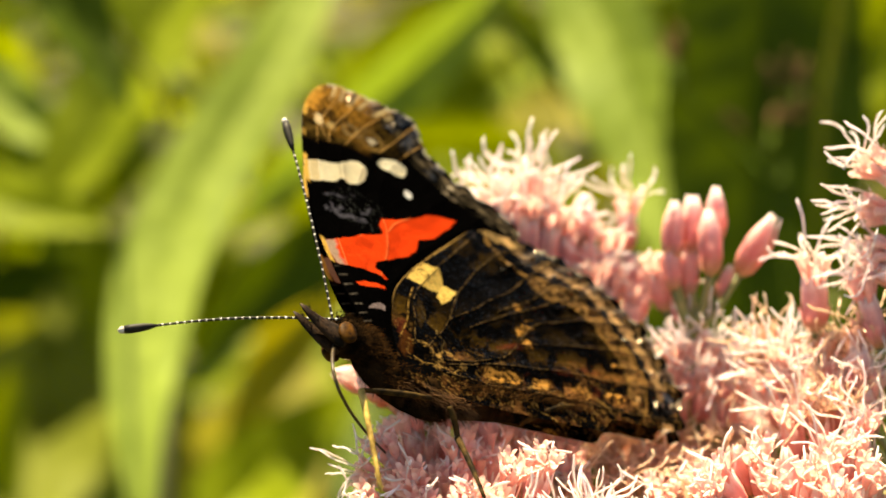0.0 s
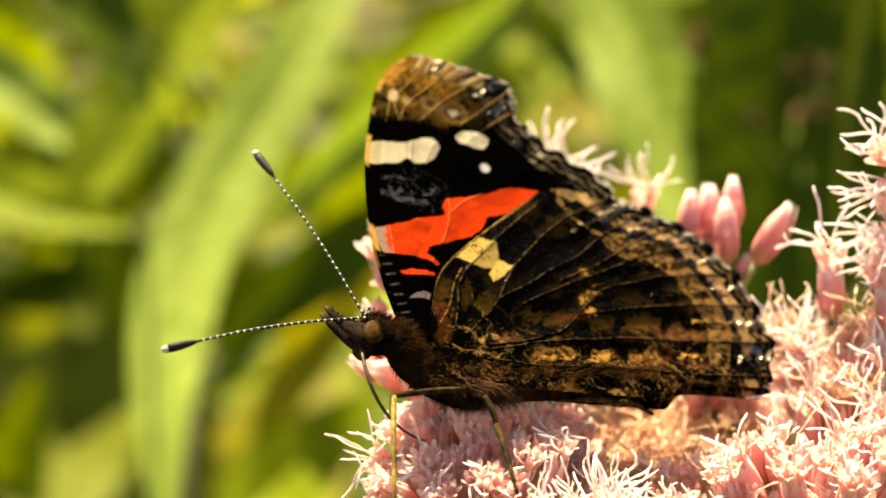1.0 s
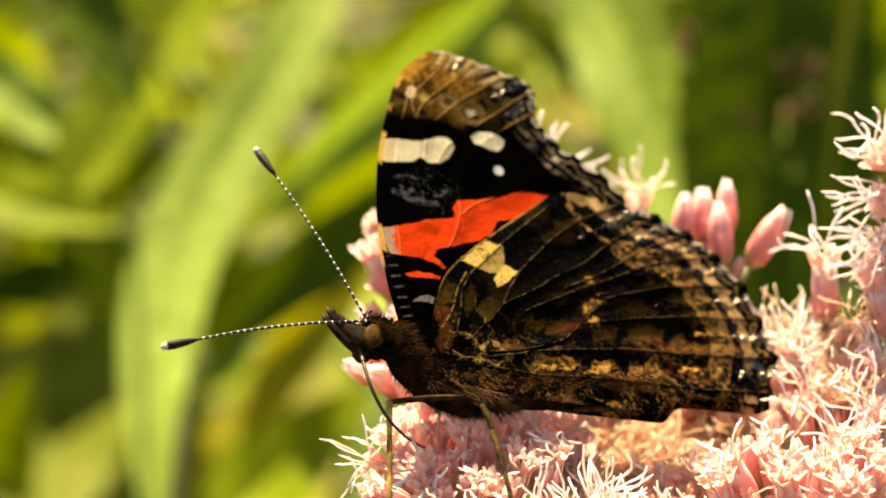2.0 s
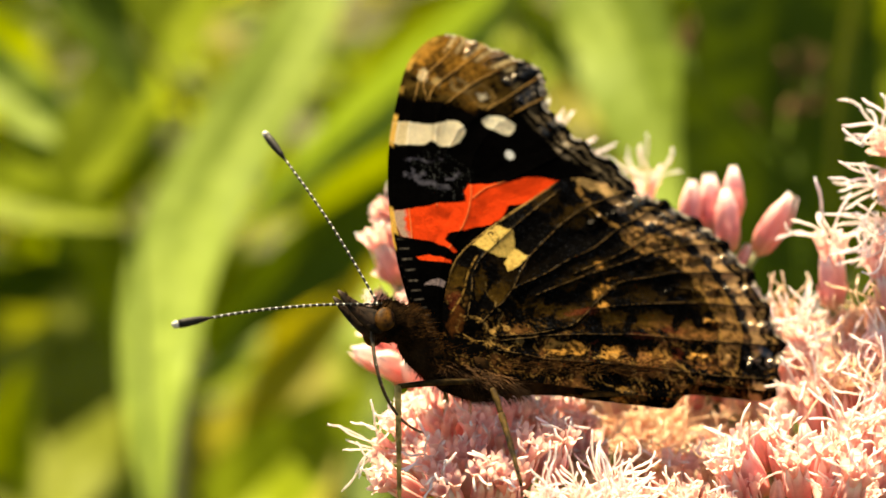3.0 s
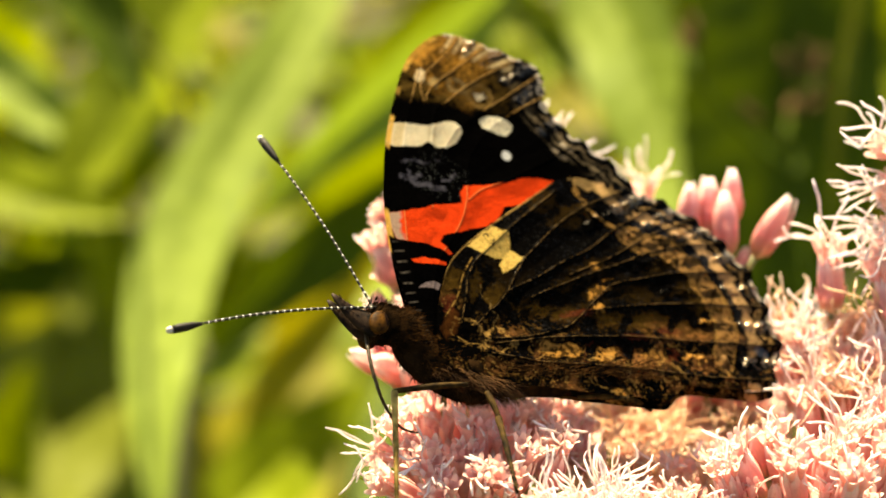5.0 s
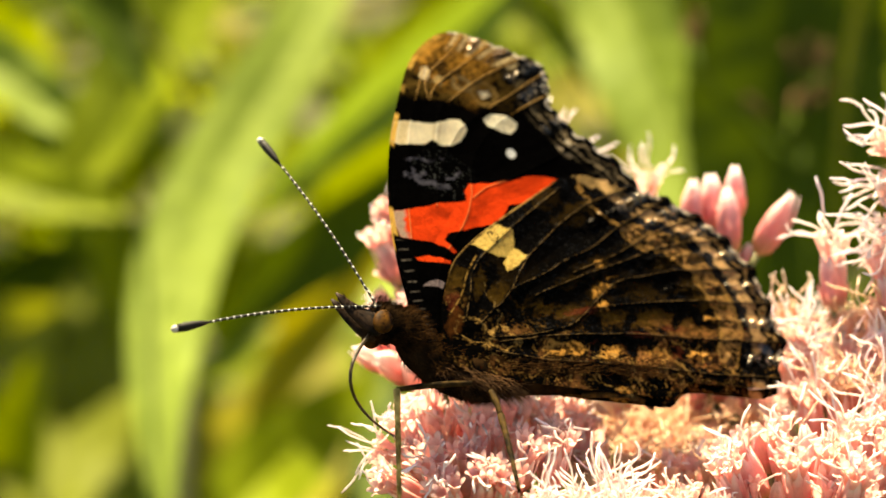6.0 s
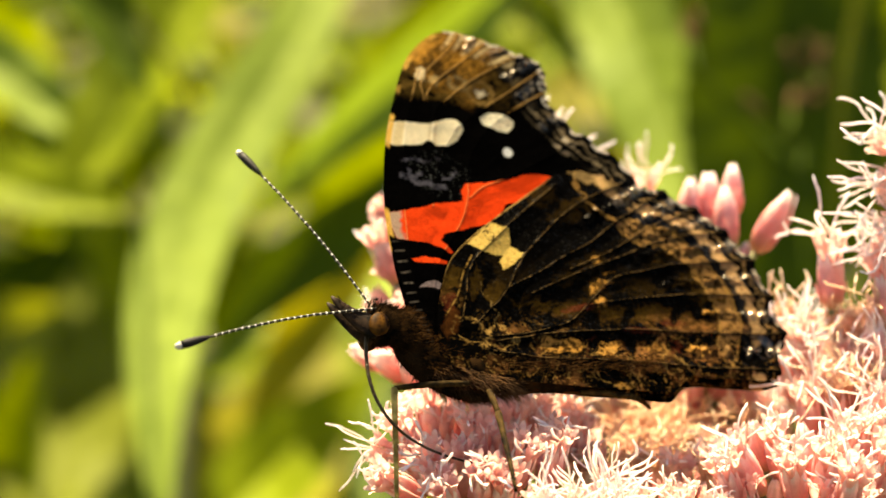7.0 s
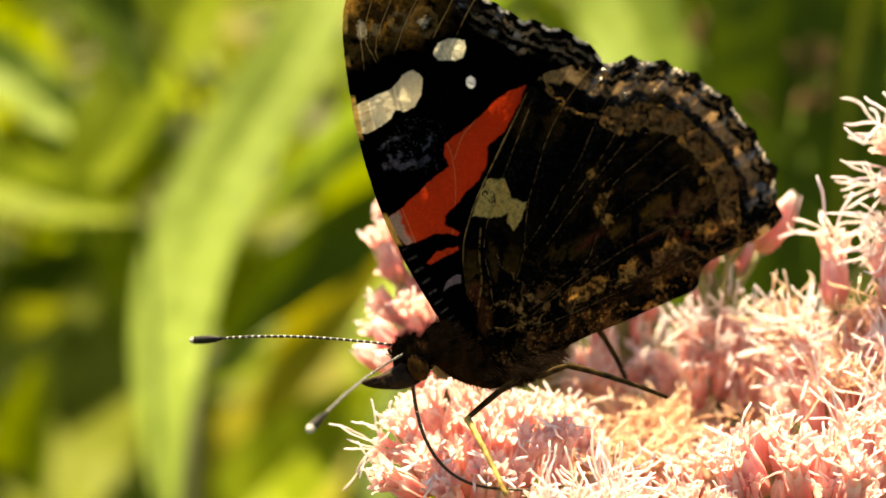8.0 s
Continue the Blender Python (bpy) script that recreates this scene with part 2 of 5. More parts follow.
def leafy_plant(label, leaves, foot, column, depth, group="plants behind the flower"):
    """One plant: a stem from the soil up its own line, and the leaves as parts on thin stalks."""
    plant = new("leafy_plant")
    tagged(plant, label, "plant", group)
    plant.matrix_basis = Matrix.Translation((foot[0], foot[1], 0))
    inv = plant.matrix_basis.inverted()
    low = SLOPE.inverted() @ Vector((foot[0], foot[1], 0.0)) / MM
    path = curve_points([low, low * 0.5 + spot(column, 1300, depth) * 0.5 + Vector((6, 8, 0)), spot(column, 1300, depth),
                         spot(column + 15, 500, depth + 5), spot(column - 10, -350, depth + 15)], 40)
    sh = Shape()
    sh.tube(path, [2.6 - 1.5 * i / 39 for i in range(40)], 8)
    for spine, *rest in leaves:
        base = Vector(spine[0])
        joint = min(path, key=lambda q: (q - base + Vector((0, 0, 12))).length)
        sh.tube(curve_points([joint, joint * 0.5 + base * 0.5 + Vector((0, 3, -3)), base], 8), [0.9 - 0.06 * i for i in range(8)], 6)
    part("stem", sh.made("stem", STALK), plant, "ridged green stem", inv @ mm(pose(0, 0, 0)))
    for spine, width, lean, mat, seed, extra in leaves:
        me, base = leaf_mesh("leaf", spine, width, lean, mat, seed, **extra)
        part("leaf", me, plant, "", inv @ mm(Matrix.Translation(base)))
    return plant


def back_leaf(points, depth, width, lean, mat, seed, **extra):
    """Spine given on the plan sheet (column, row), with depth at foot and tip."""
    n = len(points) - 1
    depth = (depth[0] * 2.2, depth[1] * 2.2)
    width *= (REACH + depth[0]) / (REACH + depth[0] / 2.2)
    spine = [spot(u, v, depth[0] + (depth[1] - depth[0]) * i / n) for i, (u, v) in enumerate(points)]
    return spine, width, lean, mat, seed, extra


leafy_plant("tall green plant with long pale lance-shaped leaves", [
    back_leaf([(720, -220), (610, -60), (525, 100), (415, 280), (335, 450), (298, 620), (288, 780), (300, 980)], (138, 96), 11.8, -12, LEAF_PALE, 1, peak=0.5, fold=0.06),
    back_leaf([(470, -180), (330, 20), (215, 230), (90, 420)], (165, 150), 17, -25, LEAF, 2),
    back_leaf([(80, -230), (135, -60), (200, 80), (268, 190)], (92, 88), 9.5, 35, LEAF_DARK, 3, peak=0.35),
    back_leaf([(360, 1020), (450, 890), (540, 800), (680, 680)], (150, 185), 15, 0, LEAF, 4),
], (-0.08, 0.42), 330, 350)
leafy_plant("green plant with broad leaves behind the flower", [
    back_leaf([(-160, 300), (-40, 330), (90, 370), (235, 405)], (150, 135), 11, 30, LEAF, 5),
    back_leaf([(-150, 60), (-20, 130), (90, 210), (190, 300)], (170, 160), 10, 20, LEAF_PALE, 6),
    back_leaf([(40, 1150), (80, 930), (120, 730), (150, 500)], (195, 240), 29, 0, LEAF_MID, 7),
    back_leaf([(400, 1100), (450, 920), (510, 780), (580, 600)], (172, 215), 25, 0, LEAF_OLD, 8),
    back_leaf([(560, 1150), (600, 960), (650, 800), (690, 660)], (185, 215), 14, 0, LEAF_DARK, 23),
    back_leaf([(20, 1150), (10, 960), (30, 800), (70, 640)], (210, 215), 13, 0, LEAF, 24),
    back_leaf([(-80, 40), (0, 90), (60, 130), (120, 190)], (178, 182), 10, 10, LEAF, 21),
    back_leaf([(960, -60), (800, 100), (640, 235), (430, 410)], (158, 150), 10, 15, LEAF_PALE, 22),
    back_leaf([(-90, 640), (0, 620), (60, 600), (120, 560)], (200, 190), 12, 10, LEAF_MID, 9),
], (-0.2, 0.48), -170, 420)
leafy_plant("green plant with arching sunlit leaves", [
    back_leaf([(1010, -190), (1080, -20), (1150, 140), (1215, 330), (1240, 520)], (150, 120), 15, -20, LEAF_PALE, 10),
    back_leaf([(640, 180), (720, 90), (850, 55), (1010, 90), (1130, 190)], (180, 170), 9, 25, LEAF, 11),
    back_leaf([(560, 420), (680, 320), (840, 260), (1080, 290)], (200, 190), 12, 15, LEAF, 12),
    # added dark leaf, stands in for the shaded gap beside the big leaf
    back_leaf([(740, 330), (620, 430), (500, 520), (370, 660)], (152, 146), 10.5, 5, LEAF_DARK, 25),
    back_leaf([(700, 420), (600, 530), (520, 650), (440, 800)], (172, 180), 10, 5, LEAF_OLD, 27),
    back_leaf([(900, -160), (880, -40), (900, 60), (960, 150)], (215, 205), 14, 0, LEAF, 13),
    # narrow dark leaf added in place of a slanting shadow gap
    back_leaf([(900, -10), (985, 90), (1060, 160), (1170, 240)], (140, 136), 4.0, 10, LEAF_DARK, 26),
], (0.05, 0.45), 1010, 490)
leafy_plant("plant with a large leaf coloured dark as if in shade", [
    # the large leaf's shade is put into its dark colour
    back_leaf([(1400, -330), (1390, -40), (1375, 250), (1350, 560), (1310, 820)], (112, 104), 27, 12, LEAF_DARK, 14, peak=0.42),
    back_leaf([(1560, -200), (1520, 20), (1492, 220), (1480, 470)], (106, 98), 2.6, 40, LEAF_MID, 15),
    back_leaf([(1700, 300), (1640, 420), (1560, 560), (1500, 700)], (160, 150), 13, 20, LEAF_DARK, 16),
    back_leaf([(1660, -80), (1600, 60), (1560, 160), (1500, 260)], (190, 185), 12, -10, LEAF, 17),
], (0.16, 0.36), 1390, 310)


def thicket():
    """The growth behind, too dense to count."""
    rng = random.Random(5)
    sh = Shape()
    for i in range(2800):
        d = rng.uniform(480, 1500)
        k = (REACH + d) / REACH
        p = Vector((rng.uniform(-75, 75) * k, d, rng.uniform(-75, 75) * k))
        yaw, drop = rng.uniform(0, 2 * math.pi), rng.uniform(-0.9, 0.3)
        t = Vector((math.cos(yaw), math.sin(yaw) * 0.6, drop)).normalized()
        up = Vector((rng.uniform(-0.4, 0.4), rng.uniform(-0.9, 0.1), 1)).normalized()
        across = t.cross(up).normalized()
        facing = across.cross(t)
        L, w = rng.uniform(60, 130), rng.uniform(16, 34)
        if -110 < p.x < 15 and d < 570 + 0.42 * (p.z + 80):
            continue        # a gap that lets the sun in
        q = len(sh.v)
        for a in range(7):
            s = a / 6
            ww = w * math.sin(math.pi * (0.04 + 0.94 * s ** 0.8)) * 0.5
            c = p + t * (L * s) - Vector((0, 0, 1)) * (L * 0.25 * s * s)
            sh.v += [c - across * ww + facing * ww * 0.3, c, c + across * ww + facing * ww * 0.3]
            sh.a += [s] * 3
        slot = rng.choices([0, 1, 2, 3], [8, 2, 1, 2])[0]
        for a in range(6):
            for b in range(2):
                z = q + a * 3 + b
                sh.f.append((z, z + 1, z + 4, z + 3))
                sh.s.append(slot)
    # the same growth goes on to the sides and down to the soil
    for i in range(2600):
        d = rng.uniform(420, 1500)
        k = (REACH + d) / REACH
        p = Vector((rng.uniform(-750, 750), d, rng.uniform(-1000 - 0.25 * d, 60 * k)))
        if abs(p.x) < 80 * k + 30 and p.z > -80 * k - 30:
            continue
        yaw = rng.uniform(0, 2 * math.pi)
        t = Vector((math.cos(yaw), math.sin(yaw), rng.uniform(-0.7, 0.3))).normalized()
        across = t.cross(Vector((rng.uniform(-0.4, 0.4), rng.uniform(-0.5, 0.3), 1))).normalized()
        L, w, q = rng.uniform(60, 130), rng.uniform(16, 34), len(sh.v)
        for a in range(5):
            s = a / 4
            ww = w * math.sin(math.pi * (0.04 + 0.94 * s ** 0.8)) * 0.5
            c = p + t * (L * s) - Vector((0, 0, 1)) * (L * 0.25 * s * s)
            sh.v += [c - across * ww, c + across * ww]
            sh.a += [s] * 2
        slot = rng.choices([0, 1, 2, 3], [8, 2, 1, 2])[0]
        for a in range(4):
            z = q + a * 2
            sh.f.append((z, z + 1, z + 3, z + 2))
            sh.s.append(slot)
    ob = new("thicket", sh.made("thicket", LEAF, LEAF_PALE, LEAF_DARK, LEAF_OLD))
    ob.matrix_basis = mm(pose(0, 0, 0))
    tagged(ob, "dense sunlit green leaves of the growth behind", "foliage", kind="stuff")


thicket()


# ------------------------------------------------------------------ flower
CUP = [(0, 0.35), (0.5, 0.75), (1.6, 0.98), (3.0, 1.02), (4.2, 0.86)]


def cup_mesh(name, closed):
    """The core of one head's cup, which the bracts cover."""
    sh = Shape()
    prof = CUP + [(5.4, 0.3) if closed else (4.6, 0.72)]
    sh.tube([(0, 0, z) for z, r in prof], [r * 0.86 for z, r in prof], 10)
    for i, v in enumerate(sh.v):
        sh.a[i] = 0.1 + 0.9 * v.z / prof[-1][0]
    return sh.made(name, BRACT)


def bract_mesh(name, seed, inner, closed):
    """One narrow bract that hugs the cup, keeled along its middle."""
    rng = random.Random(seed)
    sh = Shape()
    top = 5.4 if closed else 4.6
    prof = CUP + [(top, 0.3 if closed else 0.72)]
    z0, z1 = (0.5, top + rng.uniform(0.0, 0.35)) if inner else (0.1, 2.4 + rng.uniform(-0.4, 0.5))
    steps = 6
    for i in range(steps + 1):
        s = i / steps
        z = z0 + (z1 - z0) * s
        r = float(np.interp(z, [p[0] for p in prof], [p[1] for p in prof])) * (1.04 if inner else 1.14) + (0.0 if closed else 0.18 * s ** 4)
        half = (0.62 if inner else 0.5) * math.sin(math.pi * (0.12 + 0.86 * s)) ** 0.7
        for c in (-1, 0, 1):
            rr = r + (0.08 if c == 0 else -0.03)
            sh.v.append(Vector((rr * math.cos(c * half * 0.66), rr * math.sin(c * half * 0.66), z)))
            sh.a.append(min(1, 0.12 + 0.88 * z / top))
    for i in range(steps):
        for c in range(2):
            q = i * 3 + c
            sh.f.append((q, q + 1, q + 4, q + 3))
            sh.s.append(0)
    return sh.made(name, BRACT)


def floret_mesh(name, seed, mat):
    """One narrow trumpet with five short lobes."""
    rng = random.Random(seed)
    sh = Shape()
    L = 2.7
    sh.tube([(0, 0, 0), (0, 0, 1.2), (0, 0, 2.0), (0, 0, L)], [0.22, 0.28, 0.46, 0.5], 10, 0, (0, 0.8), False)
    for k in range(5):
        a = 2 * math.pi * k / 5 + rng.uniform(-0.1, 0.1)
        q = len(sh.v)
        for r, z, h in ((0.49, L - 0.05, 0.55), (0.6, L + 0.22, 0.42), (0.72, L + 0.4, 0.22), (0.8, L + 0.46, 0.05)):
            for c in (-1, 1):
                b = a + c * h
                sh.v.append(Vector((r * math.cos(b), r * math.sin(b), z)))
                sh.a.append(0.7 + 0.3 * (z - L) / 0.7)
        sh.f += [(q, q + 1, q + 3, q + 2), (q + 2, q + 3, q + 5, q + 4), (q + 4, q + 5, q + 7, q + 6)]
        sh.s += [0, 0, 0]
    return sh.made(name, mat)


def style_mesh(name, seed, reach, spread, mat, thick=0.92, curl=0.24):
    """One long thread, rising from the head and bending outwards along x."""
    rng = random.Random(seed)
    sh = Shape()
    lean = rng.uniform(0.2, 1.0) * spread
    p = Vector((0.45, 0, 5.4))
    d = Vector((lean, rng.uniform(-0.3, 0.3), 1)).normalized()
    turn = Vector((rng.gauss(0, 1), rng.gauss(0, 1), rng.gauss(0, 0.6) - 0.2)) * curl
    path, steps = [p.copy()], 9
    for i in range(steps):
        d = (d + turn + Vector((rng.gauss(0, 0.13), rng.gauss(0, 0.13), rng.gauss(0, 0.13)))).normalized()
        if i == 5:
            turn = -turn * rng.uniform(-0.4, 1.6)
        p = p + d * (reach * 1.0 / steps)
        path.append(p.copy())
    sh.tube(path, [thick * r for r in (0.07, 0.075, 0.08, 0.09, 0.095, 0.105, 0.115, 0.12, 0.115, 0.06)], 5)
    return sh.made(name, mat)


CUP_OPEN, CUP_SHUT = cup_mesh("cup", False), cup_mesh("bud", True)
BRACTS = {(inner, shut): [bract_mesh("bract", 7 * i + inner + 2 * shut, inner, shut) for i in range(3)] for inner in (False, True) for shut in (False, True)}
FLORETS = [floret_mesh("floret", i, FLORET) for i in range(3)]
FLORETS_OLD = [floret_mesh("floret", i, FLORET_OLD) for i in range(3)]
STYLES = {"open": [style_mesh("style", i, 3.6 + 0.2 * i, 0.95, STYLE) for i in range(14)],
          "short": [style_mesh("style", 50 + i, 1.6 + 0.2 * i, 0.5, STYLE) for i in range(8)],
          "old": [style_mesh("style", 90 + i, 3.6 + 0.2 * i, 1.7, STYLE_OLD, 0.72, 0.3) for i in range(12)]}
STYLE_COUNT = {"open": 13, "short": 7, "old": 15}

flower = new("flowering_plant")
tagged(flower, "pink hemp agrimony flower cluster with long pale threads", "flower")
FLOWER_FOOT = Vector((0.03, 0.03, 0.0))
flower.matrix_basis = Matrix.Translation(FLOWER_FOOT)
FLOWER_IN = flower.matrix_basis.inverted()
HEADS = random.Random(11)
STEM_TOP = Vector((22, 26, -52))


def flower_head(p, way, kind, scale=1.0):
    """One head with its cup's middle at plan point p; its axis points along way."""
    way = Vector(way).normalized()
    turn = way.to_track_quat("Z", "Y").to_matrix().to_4x4() @ pose(0, 0, 0, 0, 0, HEADS.uniform(0, 360))
    m = Matrix.Translation(Vector(p) - way * 2.7 * scale) @ turn
    shut = kind == "bud"
    head = part("flower_head", CUP_SHUT if shut else CUP_OPEN, flower,
                "closed pink flower bud" if shut else "", FLOWER_IN @ mm(m) @ Matrix.Scale(scale, 4))
    for inner, count in ((False, 4), (True, 7)):
        for k in range(count):
            part("bract", HEADS.choice(BRACTS[inner, shut]), head, "", pose(0, 0, 0, HEADS.uniform(-2, 2), HEADS.uniform(-2, 2), 360 * (k + 0.5 * inner) / count + HEADS.uniform(-7, 7)))
    if not shut:
        for k in range(5):
            a = 2 * math.pi * k / 5 + HEADS.uniform(-0.2, 0.2)
            r = 0.45
            tilt = Vector((0.24 * math.cos(a), 0.24 * math.sin(a), 1)).to_track_quat("Z", "Y").to_matrix().to_4x4()
            part("floret", HEADS.choice(FLORETS_OLD if kind == "old" else FLORETS), head, "", small(Matrix.Translation((r * math.cos(a), r * math.sin(a), 3.1 + HEADS.uniform(-0.3, 0.6))) @ tilt))
        count = STYLE_COUNT[kind]
        for k in range(count):
            part("style", HEADS.choice(STYLES[kind]), head, "", pose(0, 0, 0, HEADS.uniform(-9, 9), HEADS.uniform(-9, 9), 360 * (k // 2) * 2 / count + HEADS.uniform(-20, 20)))
    return m.translation


def cluster(heads, node, back=0.0):
    """Heads on thin stalks from one node, which a branch joins to the stem."""
    node = Vector(node)
    sh = Shape()
    feet = [flower_head(spot(u, v, d + back), way, kind, scale) for u, v, d, way, kind, scale in heads]
    for q in feet:
        mid = q * 0.5 + node * 0.5 + Vector((0, 0, -0.6))
        sh.tube(curve_points([node, mid, q], 6), [0.42, 0.4, 0.36, 0.33, 0.32, 0.36], 6)
    low = node * 0.5 + STEM_TOP * 0.5 + Vector((0, 2, -3))
    sh.tube(curve_points([STEM_TOP, low, node], 9), [1.0 - 0.05 * i for i in range(9)], 8)
    part("branch", sh.made("branch", STALK), flower, "green flower stalks", FLOWER_IN @ mm(pose(0, 0, 0)))


def bed(u, v):
    """How far back the flower bed lies at a place of the sheet: it climbs away from the camera."""
    if u > 1000:
        return float(np.interp(v, [560, 620, 680, 740, 800, 850, 900, 950], [38, 37, 36, 33, 28, 19, 7, -4]))
    return float(np.interp(v, [690, 760, 820, 900], [11, 6, 0, -6]))


def bunch(u, v, ru, rv, count, kinds, way, size=1.0, wide=0.5):
    """Heads strewn over a patch of the bed."""
    out, put = [], []
    for k in range(count):
        for attempt in range(30):
            a, r = HEADS.uniform(0, 2 * math.pi), math.sqrt(HEADS.random())
            du, dv = r * math.cos(a), r * math.sin(a)
            if all(math.hypot((du - x) * ru, (dv - y) * rv * 1.6) > 42 - attempt for x, y in put):
                break
        put.append((du, dv))
        w = Vector(way) + Vector((du * wide, HEADS.uniform(-0.4, 0.2), HEADS.uniform(-0.15, 0.25)))
        uu, vv = u + du * ru, v + dv * rv
        out.append((uu, vv, bed(uu, vv) + HEADS.uniform(-1.5, 1.5), w, HEADS.choice(kinds), size * HEADS.uniform(0.85, 1.15)))
    return out


cluster([  # under the butterfly's feet
    (740, 800, 2, (-0.5, -0.3, 0.8), "short", 1.0), (770, 765, 5, (-0.2, -0.2, 1), "short", 1.0),
    (815, 750, 7, (0.1, -0.2, 1), "short", 0.9), (845, 800, 1, (0, -0.5, 0.9), "short", 1.05),
    (905, 785, 5, (0.15, -0.3, 1), "short", 1.0), (950, 780, 10, (0.1, -0.2, 1), "short", 1.0),
    (1005, 785, 12, (0.1, -0.2, 1), "short", 1.0), (780, 850, -3, (-0.3, -0.7, 0.6), "short", 1.05),
    (860, 870, -5, (0.1, -0.8, 0.6), "short", 1.0), (925, 840, -2, (0.3, -0.5, 0.8), "short", 1.0),
    (985, 830, -1, (0.2, -0.4, 0.9), "short", 1.0), (720, 815, 2, (-1, -0.3, 0.35), "open", 0.8),
    (720, 870, -2, (-0.6, -0.6, 0.4), "short", 0.95), (880, 768, 8, (0, -0.1, 1), "short", 0.9),
    (795, 800, 5, (-0.1, -0.3, 1), "short", 0.9), (885, 825, 3, (0.1, -0.4, 0.9), "short", 0.9), (825, 850, 1, (0, -0.5, 0.8), "short", 0.95),
    (752, 845, 2, (-0.5, -0.4, 0.7), "short", 0.9), (955, 800, 6, (0.2, -0.3, 0.9), "short", 0.85), (900, 890, -4, (0, -0.7, 0.7), "short", 1.0),
    (800, 895, -5, (-0.2, -0.7, 0.6), "short", 1.0), (745, 775, 8, (-0.6, -0.1, 0.8), "short", 0.85), (1030, 800, 9, (0.1, -0.2, 1), "short", 0.85)], spot(880, 1040, 12), 4.5)
cluster(bunch(1110, 945, 150, 30, 13, ["open", "open", "short"], (0, -0.4, 1), 0.92), spot(1090, 1120, 4))
cluster(bunch(1440, 885, 140, 45, 17, ["short", "bud", "short", "bud"], (0.1, -0.4, 1), 0.9) + [
    (1435, 815, 5, (-0.2, -0.2, 1), "bud", 1.0), (1495, 825, 5, (0.1, -0.3, 1), "open", 1.0), (1330, 840, 3, (-0.5, -0.3, 0.8), "short", 1.0),
    (1385, 812, 6, (-0.2, -0.4, 0.9), "short", 0.95), (1470, 846, 2, (0, -0.5, 0.8), "short", 1.0), (1535, 800, 6, (0.1, -0.4, 0.9), "short", 0.95), (1560, 850, 2, (0.2, -0.5, 0.8), "short", 1.0),
    (1415, 862, 0, (-0.2, -0.6, 0.8), "short", 1.0), (1300, 868, 1, (-0.3, -0.5, 0.8), "short", 0.95), (1352, 800, 7, (-0.3, -0.3, 0.9), "bud", 0.85), (1510, 880, -2, (0.1, -0.6, 0.7), "short", 1.0)], spot(1420, 1100, 2))
cluster(bunch(1190, 850, 170, 45, 20, ["old", "old", "old", "short"], (-0.1, -0.4, 1)), spot(1180, 1000, 14))
cluster(bunch(1390, 735, 140, 60, 20, ["old", "open", "open", "open"], (0, -0.55, 1)), spot(1370, 960, 22))
cluster(bunch(1150, 710, 130, 50, 13, ["open", "short", "open"], (0, -0.4, 1)) + [
    (1225, 640, 27, (-0.1, -0.6, 0.9), "open", 0.95), (1262, 625, 27, (0.0, -0.6, 0.9), "open", 0.95), (1305, 640, 27, (0.2, -0.6, 0.9), "open", 0.95),
    (1345, 650, 27, (0.1, -0.6, 0.9), "open", 0.95), (1280, 680, 26, (0, -0.6, 0.9), "open", 0.95), (1325, 695, 25, (0, -0.7, 0.9), "open", 0.95), (1235, 700, 26, (0, -0.6, 0.9), "short", 0.95)], spot(1180, 900, 28))
cluster([(668, 640, 20, (-0.6, -0.8, 0.3), "bud", 1.1), (706, 656, 18, (-0.5, -0.8, 0.3), "bud", 1.2), (692, 616, 21, (-0.5, -0.5, 0.7), "bud", 1.0), (745, 680, 17, (-0.4, -0.7, 0.5), "bud", 1.1),
         (692, 470, 24, (-0.5, 0, 1), "short", 0.9), (700, 430, 25, (-0.7, 0.1, 0.8), "bud", 0.9), (716, 400, 26, (-0.9, -0.1, 0.5), "short", 0.75),
         (712, 615, 23, (-0.8, -0.2, 0.6), "short", 0.95), (712, 565, 24, (-0.9, -0.1, 0.5), "short", 0.85), (738, 590, 23, (-0.3, -0.4, 0.9), "short", 0.9), (725, 520, 25, (-0.6, 0, 0.8), "short", 0.95), (760, 480, 26, (0, 0, 1), "short", 1.0),
         (800, 430, 27, (0.1, 0, 1), "short", 1.0), (780, 600, 24, (-0.3, 0, 1), "short", 1.0)], spot(820, 740, 26))
cluster([(925, 375, 30, (-0.25, -0.2, 1), "open", 1.0), (968, 390, 30, (0.0, -0.2, 1), "open", 1.0), (1005, 405, 31, (0.2, -0.2, 1), "open", 1.0), (890, 420, 29, (-0.4, -0.2, 1), "open", 1.0), (905, 395, 31, (-0.35, 0, 1), "open", 1.1), (945, 365, 32, (-0.1, 0, 1), "open", 1.15), (985, 360, 32, (0.15, 0, 1), "open", 1.1),
         (1020, 365, 33, (0.1, 0, 1), "bud", 0.95), (1065, 362, 34, (0.15, 0, 1), "bud", 0.95), (930, 440, 30, (-0.2, 0, 1), "open", 1.0),
         (1000, 430, 32, (0, 0, 1), "open", 1.0), (870, 450, 30, (-0.4, 0, 1), "open", 1.0), (950, 500, 32, (0, 0, 1), "open", 1.0),
         (1020, 490, 33, (0, 0, 1), "short", 1.0), (900, 540, 31, (0, 0, 1), "short", 1.0)], spot(980, 760, 34))
